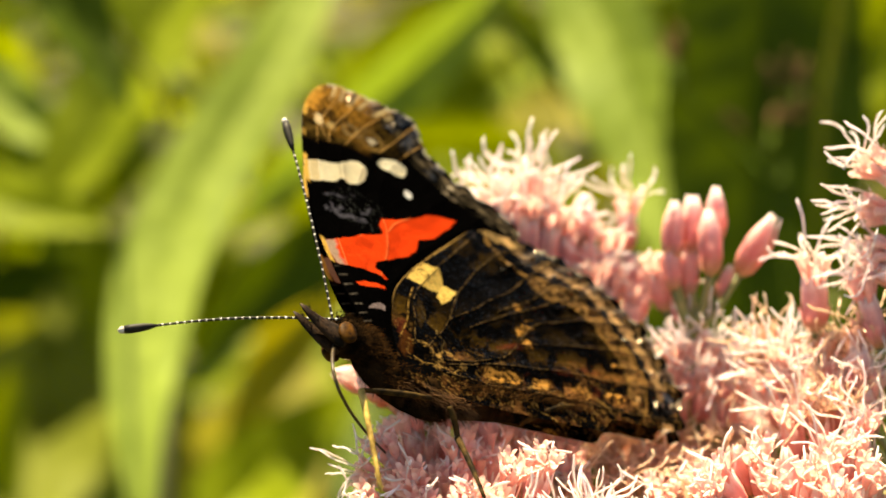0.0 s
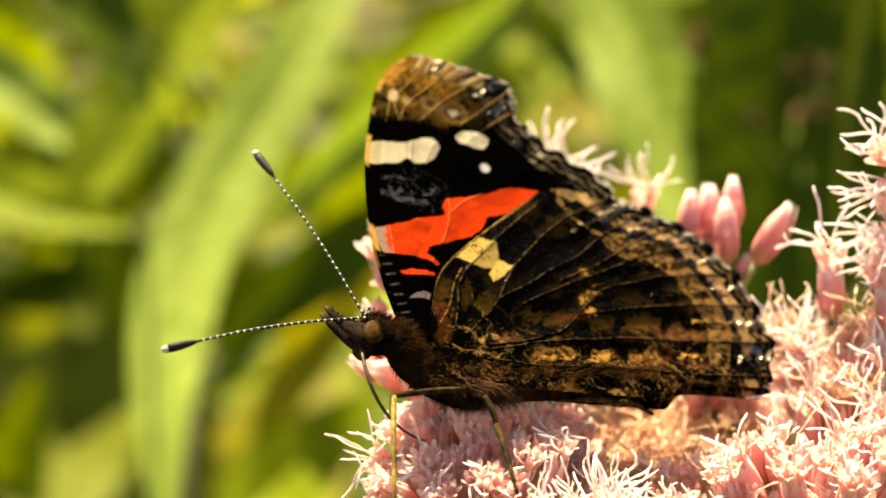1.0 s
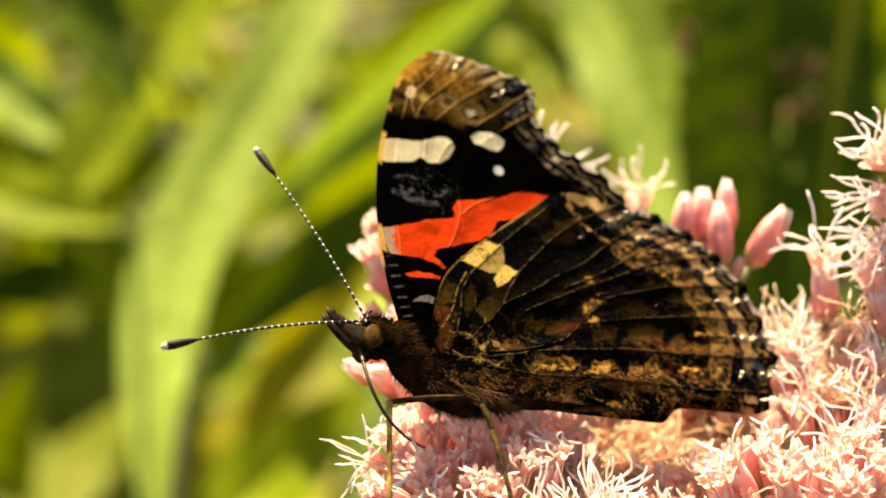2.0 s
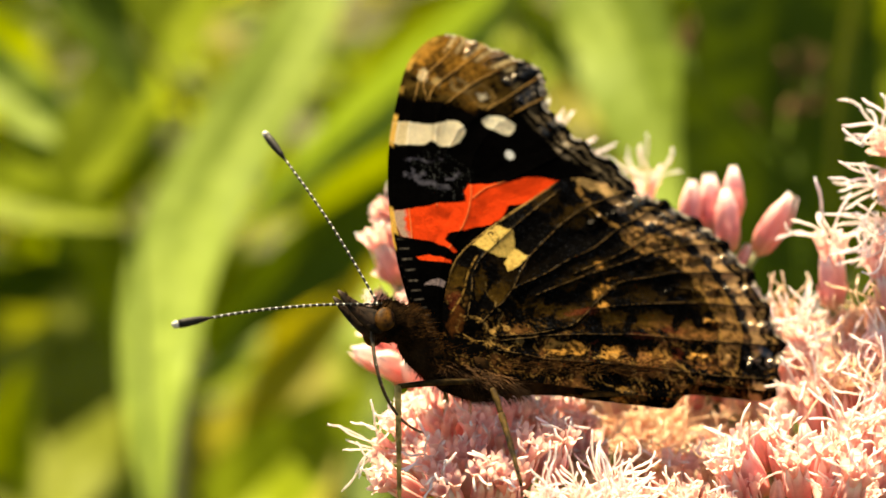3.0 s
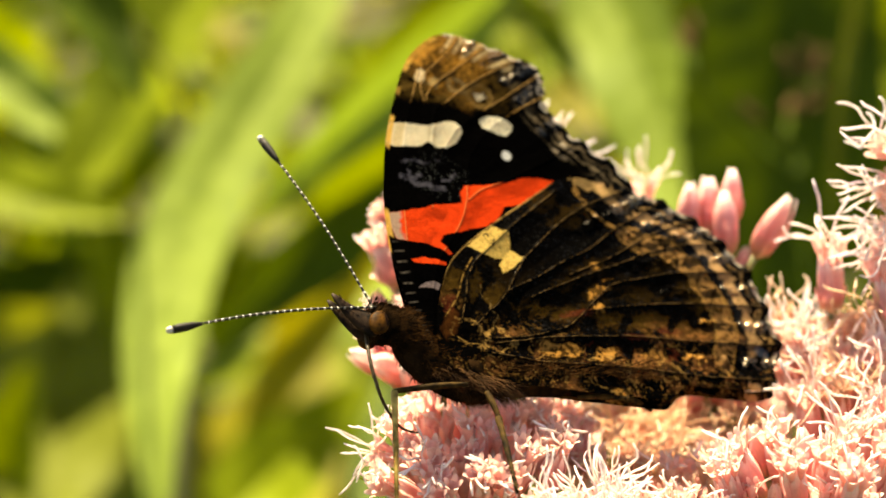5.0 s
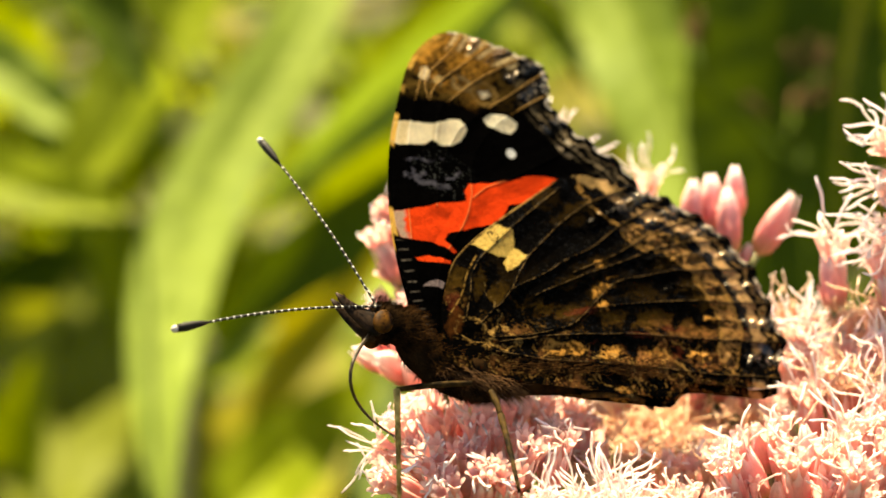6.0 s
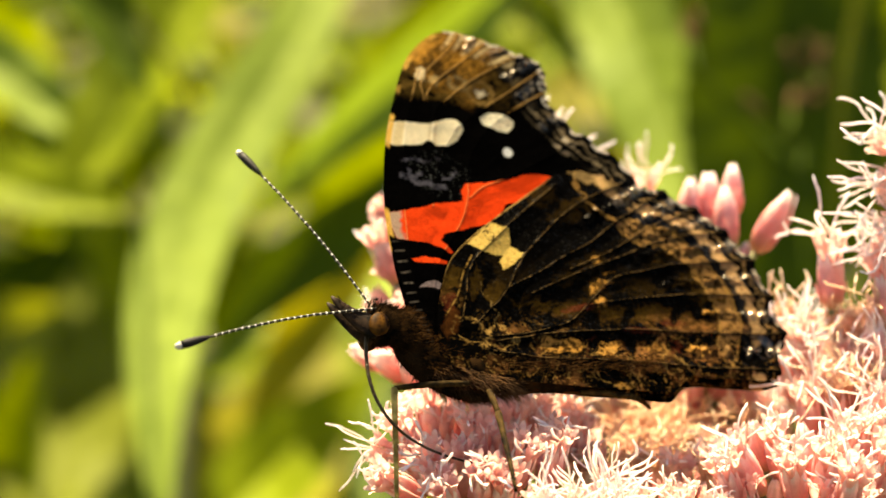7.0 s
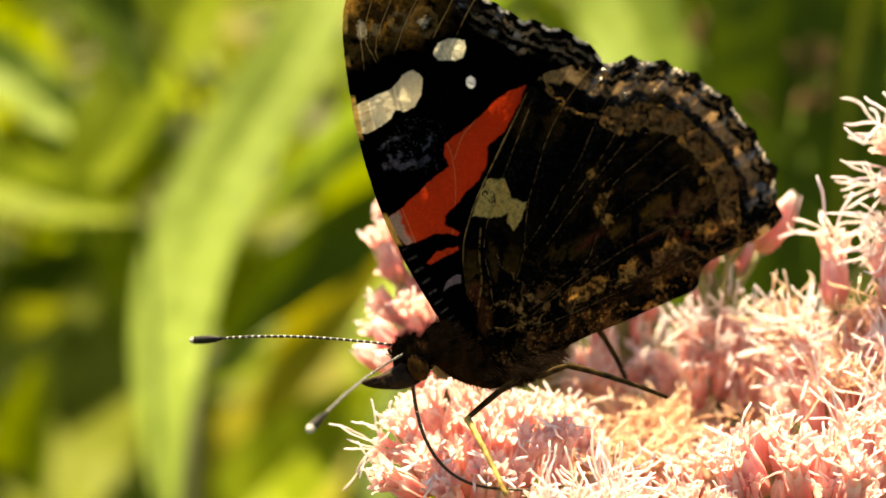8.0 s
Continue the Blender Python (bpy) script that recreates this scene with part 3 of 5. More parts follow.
cluster([(1146, 378, 35, (0.05, 0, 1), "open", 0.85), (1075, 430, 34, (0, 0, 1), "short", 0.9), (1115, 445, 33, (0.1, 0, 1), "short", 0.9), (1170, 500, 34, (0.2, 0, 1), "short", 0.9), (1040, 420, 33, (-0.1, 0, 1), "open", 0.9), (1090, 500, 32, (0, 0, 1), "open", 0.9), (1150, 540, 33, (0.2, 0, 1), "short", 0.9), (1085, 460, 34, (0.1, 0, 1), "bud", 1.0), (1110, 520, 33, (0.1, 0, 1), "short", 1.0),
         (1150, 470, 35, (0.1, 0, 1), "bud", 1.0), (1060, 520, 33, (0, 0, 1), "short", 1.0), (1130, 580, 34, (0, 0, 1), "short", 1.0), (1070, 600, 34, (0, 0, 1), "short", 1.0)], spot(1130, 800, 36))
cluster([(1228, 380, 26, (0.05, 0, 1), "bud", 1.0), (1262, 370, 27, (0.0, 0, 1), "bud", 1.0), (1292, 400, 25, (-0.05, 0, 1), "bud", 1.1),
         (1304, 350, 27, (0, 0, 1), "bud", 0.9), (1375, 405, 25, (0.6, 0, 1), "bud", 1.15), (1225, 440, 26, (-0.1, 0, 1), "bud", 0.85),
         (1320, 470, 26, (0.4, 0, 1), "bud", 0.6), (1255, 450, 27, (0, 0, 1), "bud", 0.9), (1205, 480, 28, (-0.2, 0, 1), "short", 0.85), (1240, 520, 28, (0.1, 0, 1), "short", 0.8)], spot(1265, 560, 26))
cluster([(1478, 500, 17, (-0.05, 0, 1), "open", 1.05), (1440, 640, 19, (-0.4, -0.3, 1), "open", 1.0), (1500, 630, 18, (0, -0.3, 1), "old", 1.0), (1412, 610, 22, (-0.5, -0.2, 0.9), "old", 0.95),
         (1465, 690, 18, (-0.2, -0.5, 1), "open", 1.0), (1415, 690, 20, (-0.4, -0.4, 1), "open", 1.0), (1520, 690, 16, (0.1, -0.5, 1), "open", 1.0), (1535, 640, 17, (0.1, -0.4, 1), "old", 0.95),
         (1490, 735, 13, (-0.1, -0.5, 1), "old", 1.0), (1440, 745, 14, (-0.2, -0.5, 1), "open", 1.0), (1395, 655, 22, (-0.5, -0.3, 0.8), "old", 0.9)], spot(1500, 860, 22))
cluster([(1632, 290, 14, (-0.8, -0.1, 0.5), "open", 1.1), (1636, 350, 14, (-1, -0.1, 0.2), "open", 1.0), (1640, 410, 13, (-1, -0.1, 0), "open", 1.0),
         (1622, 460, 13, (-0.8, 0, 0.4), "short", 1.0), (1580, 530, 13, (-0.3, 0, 1), "open", 1.0), (1560, 620, 14, (0, -0.1, 1), "old", 1.1),
         (1575, 690, 13, (0, -0.2, 1), "open", 1.0), (1550, 750, 12, (0, -0.3, 1), "old", 1.0), (1560, 770, 9, (0, -0.3, 1), "open", 1.0)], spot(1640, 800, 16))


def far_flower():
    """A second flowering stem, far behind, before the dark leaf."""
    plant = tagged(new("flowering_plant"), "out-of-focus dull pink buds of a plant behind", "flower")
    plant.matrix_basis = Matrix.Translation((0.17, 0.3, 0))
    back = plant.matrix_basis.inverted()
    low = SLOPE.inverted() @ Vector((0.17, 0.3, 0)) / MM
    node = spot(1425, 330, 205)
    sh = Shape()
    sh.tube(curve_points([low, low * 0.5 + node * 0.5 + Vector((10, 0, 0)), node], 20), [1.6 - 0.05 * i for i in range(20)], 7)
    rng = random.Random(8)
    for u, v, count, wide in ((1440, 145, 6, 22), (1395, 205, 3, 20), (1250, 100, 3, 14)):
        twig = spot(u, v + 60, 205)
        sh.tube(curve_points([node, node * 0.5 + twig * 0.5 + Vector((0, 3, 0)), twig], 8), [0.8 - 0.05 * i for i in range(8)], 6)
        for k in range(count):
            p = spot(u + rng.gauss(0, wide), v + rng.gauss(0, wide), 205 + rng.uniform(-6, 6))
            way = (p - twig).normalized()
            part("flower_head", DRY_HEAD, plant, "dull pink bud", back @ mm(Matrix.Translation(p) @ way.to_track_quat("Z", "Y").to_matrix().to_4x4()))
            sh.tube([twig, twig * 0.4 + p * 0.6 + Vector((0, 0, -1)), p], [0.4, 0.35, 0.35], 5)
    part("stem", sh.made("stem", LEAF_DARK), plant, "thin green stem", back @ mm(pose(0, 0, 0)))


DRY_HEAD = cup_mesh("dry_head", True)
DRY_HEAD.materials[0] = BRACT_DRY
far_flower()


def flower_stem():
    low = SLOPE.inverted() @ FLOWER_FOOT / MM
    sh = Shape()
    sh.tube(curve_points([low, low * 0.6 + STEM_TOP * 0.4 + Vector((8, 4, 0)), STEM_TOP], 24), [3.0 - 1.6 * i / 23 for i in range(24)], 10)
    part("stem", sh.made("stem", STALK), flower, "reddish green stem", FLOWER_IN @ mm(pose(0, 0, 0)))


flower_stem()


def flower_leaf(points, depth, width, seed):
    """A small green leaf on the flower's own stem."""
    spine = [spot(u, v, d) for (u, v), d in zip(points, depth)]
    me, base = leaf_mesh("leaf", spine, width, 25, LEAF_MID, seed)
    part("leaf", me, flower, "small green leaf", FLOWER_IN @ mm(Matrix.Translation(base)))


flower_leaf([(900, 960), (830, 905), (740, 868), (640, 846)], (14, 12, 9, 8), 1.6, 31)


# ------------------------------------------------------------------ butterfly
# In its own space: x towards the tail, z towards the wing tip, y from the near wing to the far one.
def value_noise(x, y, scale, seed, octaves=3):
    rng = np.random.RandomState(seed)
    total, amp, norm = np.zeros_like(x), 1.0, 0.0
    for o in range(octaves):
        g = rng.rand(128, 128)
        u, v = (x + 50) * scale * 2 ** o, (y + 50) * scale * 2 ** o
        i, j = np.floor(u).astype(int), np.floor(v).astype(int)
        a, b = u - i, v - j
        a, b = a * a * (3 - 2 * a), b * b * (3 - 2 * b)
        i0, j0, i1, j1 = i % 128, j % 128, (i + 1) % 128, (j + 1) % 128
        total += amp * (g[i0, j0] * (1 - a) * (1 - b) + g[i1, j0] * a * (1 - b) + g[i0, j1] * (1 - a) * b + g[i1, j1] * a * b)
        norm, amp = norm + amp, amp * 0.5
    return total / norm


def inside(poly, x, y):
    hit = np.zeros(x.shape, bool)
    for (ax, ay), (bx, by) in zip(poly, poly[1:] + poly[:1]):
        if ay != by:
            hit ^= ((ay > y) != (by > y)) & (x < (bx - ax) * (y - ay) / (by - ay) + ax)
    return hit


def line_distance(line, x, y):
    """Distance to an open line, and how far along it (0 to 1) the nearest place lies, with that place."""
    best, pos = np.full(x.shape, 1e9), np.zeros(x.shape)
    nx, ny = np.zeros(x.shape), np.zeros(x.shape)
    n = len(line) - 1
    for k in range(n):
        (ax, ay), (bx, by) = line[k], line[k + 1]
        dx, dy = bx - ax, by - ay
        t = np.clip(((x - ax) * dx + (y - ay) * dy) / (dx * dx + dy * dy + 1e-9), 0, 1)
        px, py = ax + t * dx, ay + t * dy
        d = np.hypot(x - px, y - py)
        m = d < best
        best[m], pos[m], nx[m], ny[m] = d[m], ((k + t) / n)[m], px[m], py[m]
    return best, pos, nx, ny


def flat_curve(points, count):
    return [(p.x, p.y) for p in curve_points([(a, b, 0) for a, b in points], count)]


def blend(colour, mask, value):
    m = np.clip(mask, 0, 1)[:, None]
    return colour * (1 - m) + np.array(value) * m


def soft(d, width):
    """1 inside (d below 0), fading over width."""
    return np.clip(0.5 - d / width, 0, 1)


def poly_mask(poly, x, y, rough=0.25, seed=1, width=0.12):
    d = line_distance(poly + poly[:1], x, y)[0]
    d = np.where(inside(poly, x, y), -d, d) + (value_noise(x, y, 1.6, seed) - 0.5) * 2 * rough
    return soft(d, width)


def wing_mesh(name, outline, step, paint, relief, gloss):
    xs, ys = [p[0] for p in outline], [p[1] for p in outline]
    gx, gy = np.arange(min(xs) - step, max(xs) + 2 * step, step), np.arange(min(ys) - step, max(ys) + 2 * step, step)
    X, Y = np.meshgrid(gx, gy)
    nx, ny = len(gx), len(gy)
    cx, cy = X[:-1, :-1] + step / 2, Y[:-1, :-1] + step / 2
    keep = inside(outline, cx.ravel(), cy.ravel()).reshape(cx.shape)
    j, i = np.nonzero(keep)
    q = j * nx + i
    quads = np.stack([q, q + 1, q + nx + 1, q + nx], 1)
    used, back = np.unique(quads, return_inverse=True)
    quads = back.reshape(quads.shape)
    x, y = X.ravel()[used], Y.ravel()[used]
    d, pos, px, py = line_distance(outline + outline[:1], x, y)
    out = ~inside(outline, x, y)
    x, y = np.where(out, px, x), np.where(out, py, y)
    colour = np.clip(paint(x, y), 0.0004, 0.95)
    h = relief(x, y)
    me = bpy.data.meshes.new(name)
    me.vertices.add(len(x))
    me.vertices.foreach_set("co", (np.stack([x, -h, y], 1) * MM).ravel())
    me.loops.add(quads.size)
    me.loops.foreach_set("vertex_index", quads.ravel())
    me.polygons.add(len(quads))
    me.polygons.foreach_set("loop_start", np.arange(0, quads.size, 4))
    me.polygons.foreach_set("use_smooth", np.ones(len(quads), bool))
    me.update(calc_edges=True)
    at = me.attributes.new("pattern", "FLOAT_COLOR", "POINT")
    at.data.foreach_set("color", np.concatenate([colour, np.ones((len(x), 1))], 1).ravel())
    shine = me.attributes.new("gloss", "FLOAT", "POINT")
    shine.data.foreach_set("value", gloss(x, y))
    me.materials.append(WING)
    return me


def scalloped(line, teeth, depth, shift=0.0):
    """The margin with shallow bays between the vein ends."""
    out = []
    n = len(line)
    for i, (x, y) in enumerate(line):
        ax, ay = line[max(i - 1, 0)]
        bx, by = line[min(i + 1, n - 1)]
        L = math.hypot(bx - ax, by - ay) + 1e-9
        s = i / (n - 1)
        w = depth * abs(math.sin(math.pi * (s * teeth + shift))) - depth * 0.5
        w *= min(1, s * 12, (1 - s) * 12)
        out.append((x + (by - ay) / L * -w, y - (bx - ax) / L * -w))
    return out


def bays(teeth, depth, count=20):
    """The margin from vein end to vein end, with a shallow bay between each two."""
    out = []
    for k, ((ax, ay), (bx, by)) in enumerate(zip(teeth, teeth[1:])):
        L = math.hypot(bx - ax, by - ay)
        for i in range(count):
            t = i / count
            w = depth * math.sin(math.pi * t) ** 1.3 * min(1.0, L / 3.2) 
            out.append((ax + (bx - ax) * t - (by - ay) / L * -w, ay + (by - ay) * t + (bx - ax) / L * -w))
    return out + [teeth[-1]]


FW_COSTA = flat_curve([(0, -0.4), (-0.9, 0.6), (-3.0, 3.5), (-5.4, 7.7), (-6.8, 10.6), (-8.0, 14.5), (-8.6, 16.9), (-9.0, 19.2), (-9.5, 23.6), (-9.5, 26.6), (-8.9, 29.0), (-8.1, 30.7), (-7.2, 31.8)], 60)
FW_OUTER = scalloped(flat_curve([(-7.2, 31.8), (-5.4, 32.3), (-4.0, 32.5), (-2.0, 33.0), (-0.2, 33.0), (1.3, 33.4), (2.1, 32.5), (2.5, 31.2), (2.7, 30.2), (3.7, 29.1), (4.9, 28.6),
                                 (6.4, 27.8), (8.0, 27.6), (10.4, 27.1), (12.5, 26.3), (13.8, 25.0)], 150), 12, 0.4)
FW_INNER = flat_curve([(13.8, 25.0), (10.0, 16.0), (5.5, 7.0), (1.5, 0.5), (0, -0.4)], 40)
FW_LINE = FW_COSTA + FW_OUTER[1:] + FW_INNER[1:-1]
HW_LEAD = flat_curve([(1.4, -0.9), (0.3, 2.6), (-0.1, 6.0), (0.0, 8.6), (1.1, 11.6), (2.5, 14.4), (4.2, 17.5), (5.6, 20.0), (6.6, 21.8), (8.2, 23.2), (10.4, 24.0), (12.8, 24.5)], 60)
HW_OUTER = bays([(12.8, 24.5), (16.4, 25.4), (19.7, 25.3), (22.9, 24.4), (25.9, 22.4), (28.3, 19.5), (30.2, 16.3), (30.5, 12.0)], 0.42)
HW_ANAL = flat_curve([(30.5, 12.0), (29.2, 10.8), (27.1, 9.8), (23.6, 8.2), (22.2, 7.2), (21.4, 5.5), (19.2, 4.5), (16.8, 3.5), (14.2, 2.4), (11.5, 1.4), (8.5, 0.2), (4.2, -1.4), (1.4, -0.9)], 90)
HW_LINE = HW_LEAD + HW_OUTER[1:] + HW_ANAL[1:-1]
FW_VEINS = [flat_curve(v, 14) for v in (
    [(0, 0.3), (-2.2, 4.5), (-4.4, 9.2), (-6.3, 14.5), (-7.6, 20), (-8.2, 26)],
    [(0.4, 1.5), (-1.0, 7.0), (-0.3, 12.7), (-0.5, 15.6)],
    [(-0.3, 15.4), (0.6, 17.4), (2.6, 19.8), (6.0, 25.0), (7.2, 27.4)],
    [(-0.5, 15.6), (-1.4, 19.6), (-0.6, 23.9), (0.3, 25.6), (1.6, 28.0), (2.9, 30.0)],
    [(-3.0, 12.8), (-3.6, 16.0), (-3.6, 21.0), (-2.1, 24.4), (-1.1, 26.5), (-0.1, 28.2), (0.9, 30.2), (2.0, 32.2)],
    [(-3.6, 16.0), (-5.0, 19.4), (-5.6, 22.6), (-5.1, 24.0), (-3.9, 26.9), (-2.6, 29.2), (-1.2, 31.4), (-0.3, 32.8)],
    [(-5.6, 21.0), (-6.8, 24.2), (-5.2, 28.5), (-4.0, 31.2), (-3.4, 32.4)],
    [(-6.8, 23.0), (-7.7, 25.4), (-6.4, 29.7), (-6.0, 31.8)],
    [(0.3, 9.0), (3.0, 15.0), (8.0, 22.0), (10.5, 26.4)])]
HW_VEINS = [flat_curve(v, 14) for v in (
    [(2.4, 3.0), (2.0, 5.9), (1.7, 7.6), (2.0, 9.7), (3.0, 12.3), (4.4, 15.6), (6.8, 20.6)],
    [(3.6, 3.4), (4.2, 5.0), (5.2, 7.5), (5.7, 11.5), (6.6, 14.0), (7.9, 17.4), (9.9, 20.8), (12.8, 24.3)],
    [(5.4, 8.2), (7.6, 11.1), (8.9, 13.2), (11.0, 16.1), (12.1, 18.3), (13.3, 20.4), (16.4, 25.2)],
    [(10.0, 12.6), (13.2, 16.6), (16.0, 20.8), (19.7, 25.1)],
    [(7.4, 8.6), (8.6, 10.1), (10.7, 12.6), (14.1, 16.4), (18.2, 20.8), (22.9, 24.2)],
    [(5.0, 2.8), (8.3, 4.9), (10.5, 6.8), (11.5, 8.2), (12.6, 11.0), (13.5, 13.3), (14.6, 14.6), (16.5, 16.1), (20.3, 19.1), (25.9, 22.3)],
    [(12.4, 10.0), (14.7, 11.8), (18.1, 14.0), (21.0, 15.9), (24.1, 17.5), (28.2, 19.5)],
    [(5.6, 2.6), (8.8, 4.9), (12.0, 6.9), (15.3, 8.9), (18.8, 10.6), (22.8, 12.6), (26.9, 14.5), (30.1, 16.3)],
    [(5.0, 1.4), (10.0, 3.2), (17.0, 6.4), (24.0, 9.4), (30.2, 12.4)])]


def vein_field(veins, x, y):
    d = np.full(x.shape, 1e9)
    for v in veins:
        d = np.minimum(d, line_distance(v, x, y)[0])
    return d


INK = (0.001, 0.0008, 0.0007)


def paint_forewing(x, y):
    n1, n2, n3 = value_noise(x, y, 0.55, 3), value_noise(x, y, 1.7, 4), value_noise(x, y, 5.0, 5, 2)
    c = np.tile(np.array([0.0007, 0.0006, 0.0006]), (len(x), 1))
    dm, along, _, _ = line_distance(FW_OUTER, x, y)
    dc, up, _, _ = line_distance(FW_COSTA, x, y)
    dv = vein_field(FW_VEINS, x, y)
    tip = y - (22.9 + 0.42 * (x + 8) + (n2 - 0.5) * 1.4)
    apex = soft(-tip, 0.9)
    fleck = np.clip(n3 * 3.2 - 1.0, 0.15, 1)
    # brown apex: dull near the white bar, tawny towards the tip
    c = blend(c, apex * soft(x + 0.5, 4) * np.clip(n2 * 3 - 0.9, 0, 1) * 0.8, (0.055, 0.032, 0.008))
    tawny = soft(-(y - 25.6 + 0.1 * (x + 8) + (n1 - 0.5) * 2.2), 1.4) * soft(x + 3.4 - 0.12 * (y - 26), 2.6)
    c = blend(c, tawny * (0.3 + 0.7 * fleck), (0.17, 0.08, 0.014))
    c = blend(c, tawny * soft(-(dm - 3.6 - (n1 - 0.5) * 2), 1.2) * np.clip((n2 - 0.42) * 6, 0, 1) * 0.85, (0.012, 0.007, 0.003))
    # pale streaks between the veins towards the tip's margin
    streak = soft(np.abs(dv - 0.42) - 0.16, 0.16) * soft(dm - 2.4 + (n1 - 0.5) * 2.4, 0.8) * soft(-(y - 29.4), 0.8) * soft(x + 0.2, 1.4)
    c = blend(c, streak * (0.3 + 0.7 * n3), (0.5, 0.38, 0.2))
    eye = np.hypot(x + 2.35, y - 26.9)
    c = blend(c, soft(np.abs(eye - 1.15) - 0.2 + (n3 - 0.5) * 0.8, 0.25) * 0.55, (0.16, 0.095, 0.03))
    c = blend(c, soft(eye - 0.42 + (n3 - 0.5) * 0.9, 0.3) * 0.8, (0.4, 0.35, 0.26))
    c = blend(c, soft(np.abs(np.hypot(x + 4.6, y - 26.7) - 0.7) - 0.16 + (n3 - 0.5) * 0.8, 0.25) * 0.6, (0.18, 0.13, 0.06))
    c = blend(c, soft(np.hypot((x + 7.9) / 0.45, (y - 25.6) / 0.75) - 1 + (n3 - 0.5), 0.4), (0.75, 0.6, 0.36))
    c = blend(c, soft(np.hypot((x + 6.7) / 0.5, (y - 25.8) / 0.5) - 1 + (n3 - 0.5) * 2, 0.5) * 0.4, (0.5, 0.36, 0.16))
    # margin: broken lines of grey and tan that run beside it
    side = soft(-(x + 1.5), 2.0)
    low = soft(-(x - 2.0), 1.0)
    for at, wide, strong, tint in ((0.95, 0.16, 0.6, (0.3, 0.22, 0.13)), (1.75, 0.16, 0.5, (0.24, 0.18, 0.11)), (2.6, 0.14, 0.35, (0.13, 0.1, 0.065))):
        w = np.abs(dm - at + (n2 - 0.5) * 0.9) - wide
        c = blend(c, soft(w, 0.14) * side * strong * np.clip(n1 * 4 - 1.3, 0.05, 1) * (0.4 + 0.6 * n3), tint)
    # pale dashes between the veins: glints of sheen painted into the colour
    glint = soft(np.abs(dv - 0.5) - 0.3, 0.2) * low * soft(x - 6.5, 1.5)
    c = blend(c, soft(np.abs(dm - 1.4 + (n3 - 0.5) * 0.3) - 0.2, 0.12) * glint * 0.7 * np.clip(n1 * 5 - 2, 0, 1), (0.5, 0.42, 0.32))
    c = blend(c, soft(np.abs(dm - 2.5 + (n3 - 0.5) * 0.3) - 0.2, 0.12) * glint * 0.5 * np.clip(n1 * 5 - 2, 0, 1), (0.36, 0.28, 0.2))
    c = blend(c, soft(np.hypot((x - 1.0) / 1.6, (y - 31.8) / 1.3) - 1 + (n2 - 0.5), 0.4), (0.0007, 0.0006, 0.0006))
    fringe = np.clip(np.sin(along * 12 * 2 * math.pi + 1.2) * 2 + 0.5, 0, 1)
    c = blend(c, soft(dm - 0.28, 0.1) * fringe * (0.4 + 0.6 * n3), (0.66, 0.58, 0.5))
    # leading edge: gold, and pale ticks towards the root
    gold = soft(dc - 0.42, 0.12) * (soft(np.abs(y - 18.4) - 1.7, 0.4) + soft(np.abs(y - 28) - 2.6, 0.6) + soft(np.abs(y - 9.4) - 1.2, 0.3) + 0.4 * soft(np.abs(y - 23.0) - 0.4, 0.3))
    c = blend(c, gold * (0.6 + 0.4 * n2), (0.62, 0.36, 0.08))
    c = blend(c, soft(dc - 1.1 + (n2 - 0.5) * 0.8, 0.3) * soft(np.abs(y - 28.4) - 1.6, 0.8) * 0.8, (0.42, 0.2, 0.035))
    ticks = soft(-(np.sin(up * 360) - 0.8), 0.25) * soft(np.abs(dc - 0.62) - 0.42, 0.12) * soft(y - 7.8, 0.5)
    c = blend(c, ticks * (0.3 + 0.5 * n3), (0.06, 0.05, 0.042))
    # blue-grey squiggles
    for line, w in (([(-6.3, 14.5), (-5.6, 14.8), (-5.0, 14.4), (-4.1, 15.0), (-3.4, 14.8), (-2.6, 15.4)], 0.24), ([(-6.0, 15.4), (-5.4, 15.0), (-4.9, 15.6)], 0.14),
                    ([(-6.8, 15.9), (-5.7, 16.8), (-4.9, 16.9), (-4.4, 17.8), (-3.9, 17.8)], 0.11), ([(-2.9, 16.1), (-2.4, 16.6), (-2.1, 17.5)], 0.13)):
        d = line_distance(flat_curve(line, 24), x, y)[0] + (n3 - 0.5) * 0.4
        c = blend(c, soft(d - w, 0.18) * np.clip(n2 * 3 - 0.9, 0, 1), (0.042, 0.04, 0.052))
    c = blend(c, np.clip((value_noise(x, y, 6.0, 46, 1) - 0.8) * 10, 0, 1) * soft(np.hypot((x + 3.2) / 2.6, (y - 16.6) / 2.2) - 1, 0.5) * 0.4, (0.07, 0.075, 0.075))
    # white marks
    white = poly_mask([(-8.8, 17.2), (-8.9, 19.3), (-7.3, 20.1), (-5.5, 21.0), (-4.6, 22.1), (-3.6, 22.6), (-2.75, 22.0), (-2.9, 20.7), (-3.6, 19.5), (-4.6, 19.1), (-5.3, 19.2), (-5.7, 18.5), (-6.6, 17.8), (-7.9, 17.1)], x, y, 0.1, 6)
    c = blend(c, white, (0.8, 0.72, 0.53))
    c = blend(c, white * soft(np.abs(dc - 1.05) - 0.4, 0.3) * 0.7, (0.4, 0.3, 0.15))
    c = blend(c, white * soft(np.abs(line_distance(FW_VEINS[5], x, y)[0] - 0.25) - 0.1, 0.15) * 0.5, (0.5, 0.4, 0.24))
    c = blend(c, white * soft(dc - 0.5, 0.15), (0.62, 0.37, 0.09))
    big = poly_mask([(-1.7, 24.2), (-1.2, 25.1), (-0.2, 25.6), (1.2, 25.5), (1.35, 24.9), (0.95, 24.05), (0.2, 23.7), (-1.2, 23.6)], x, y, 0.12, 12)
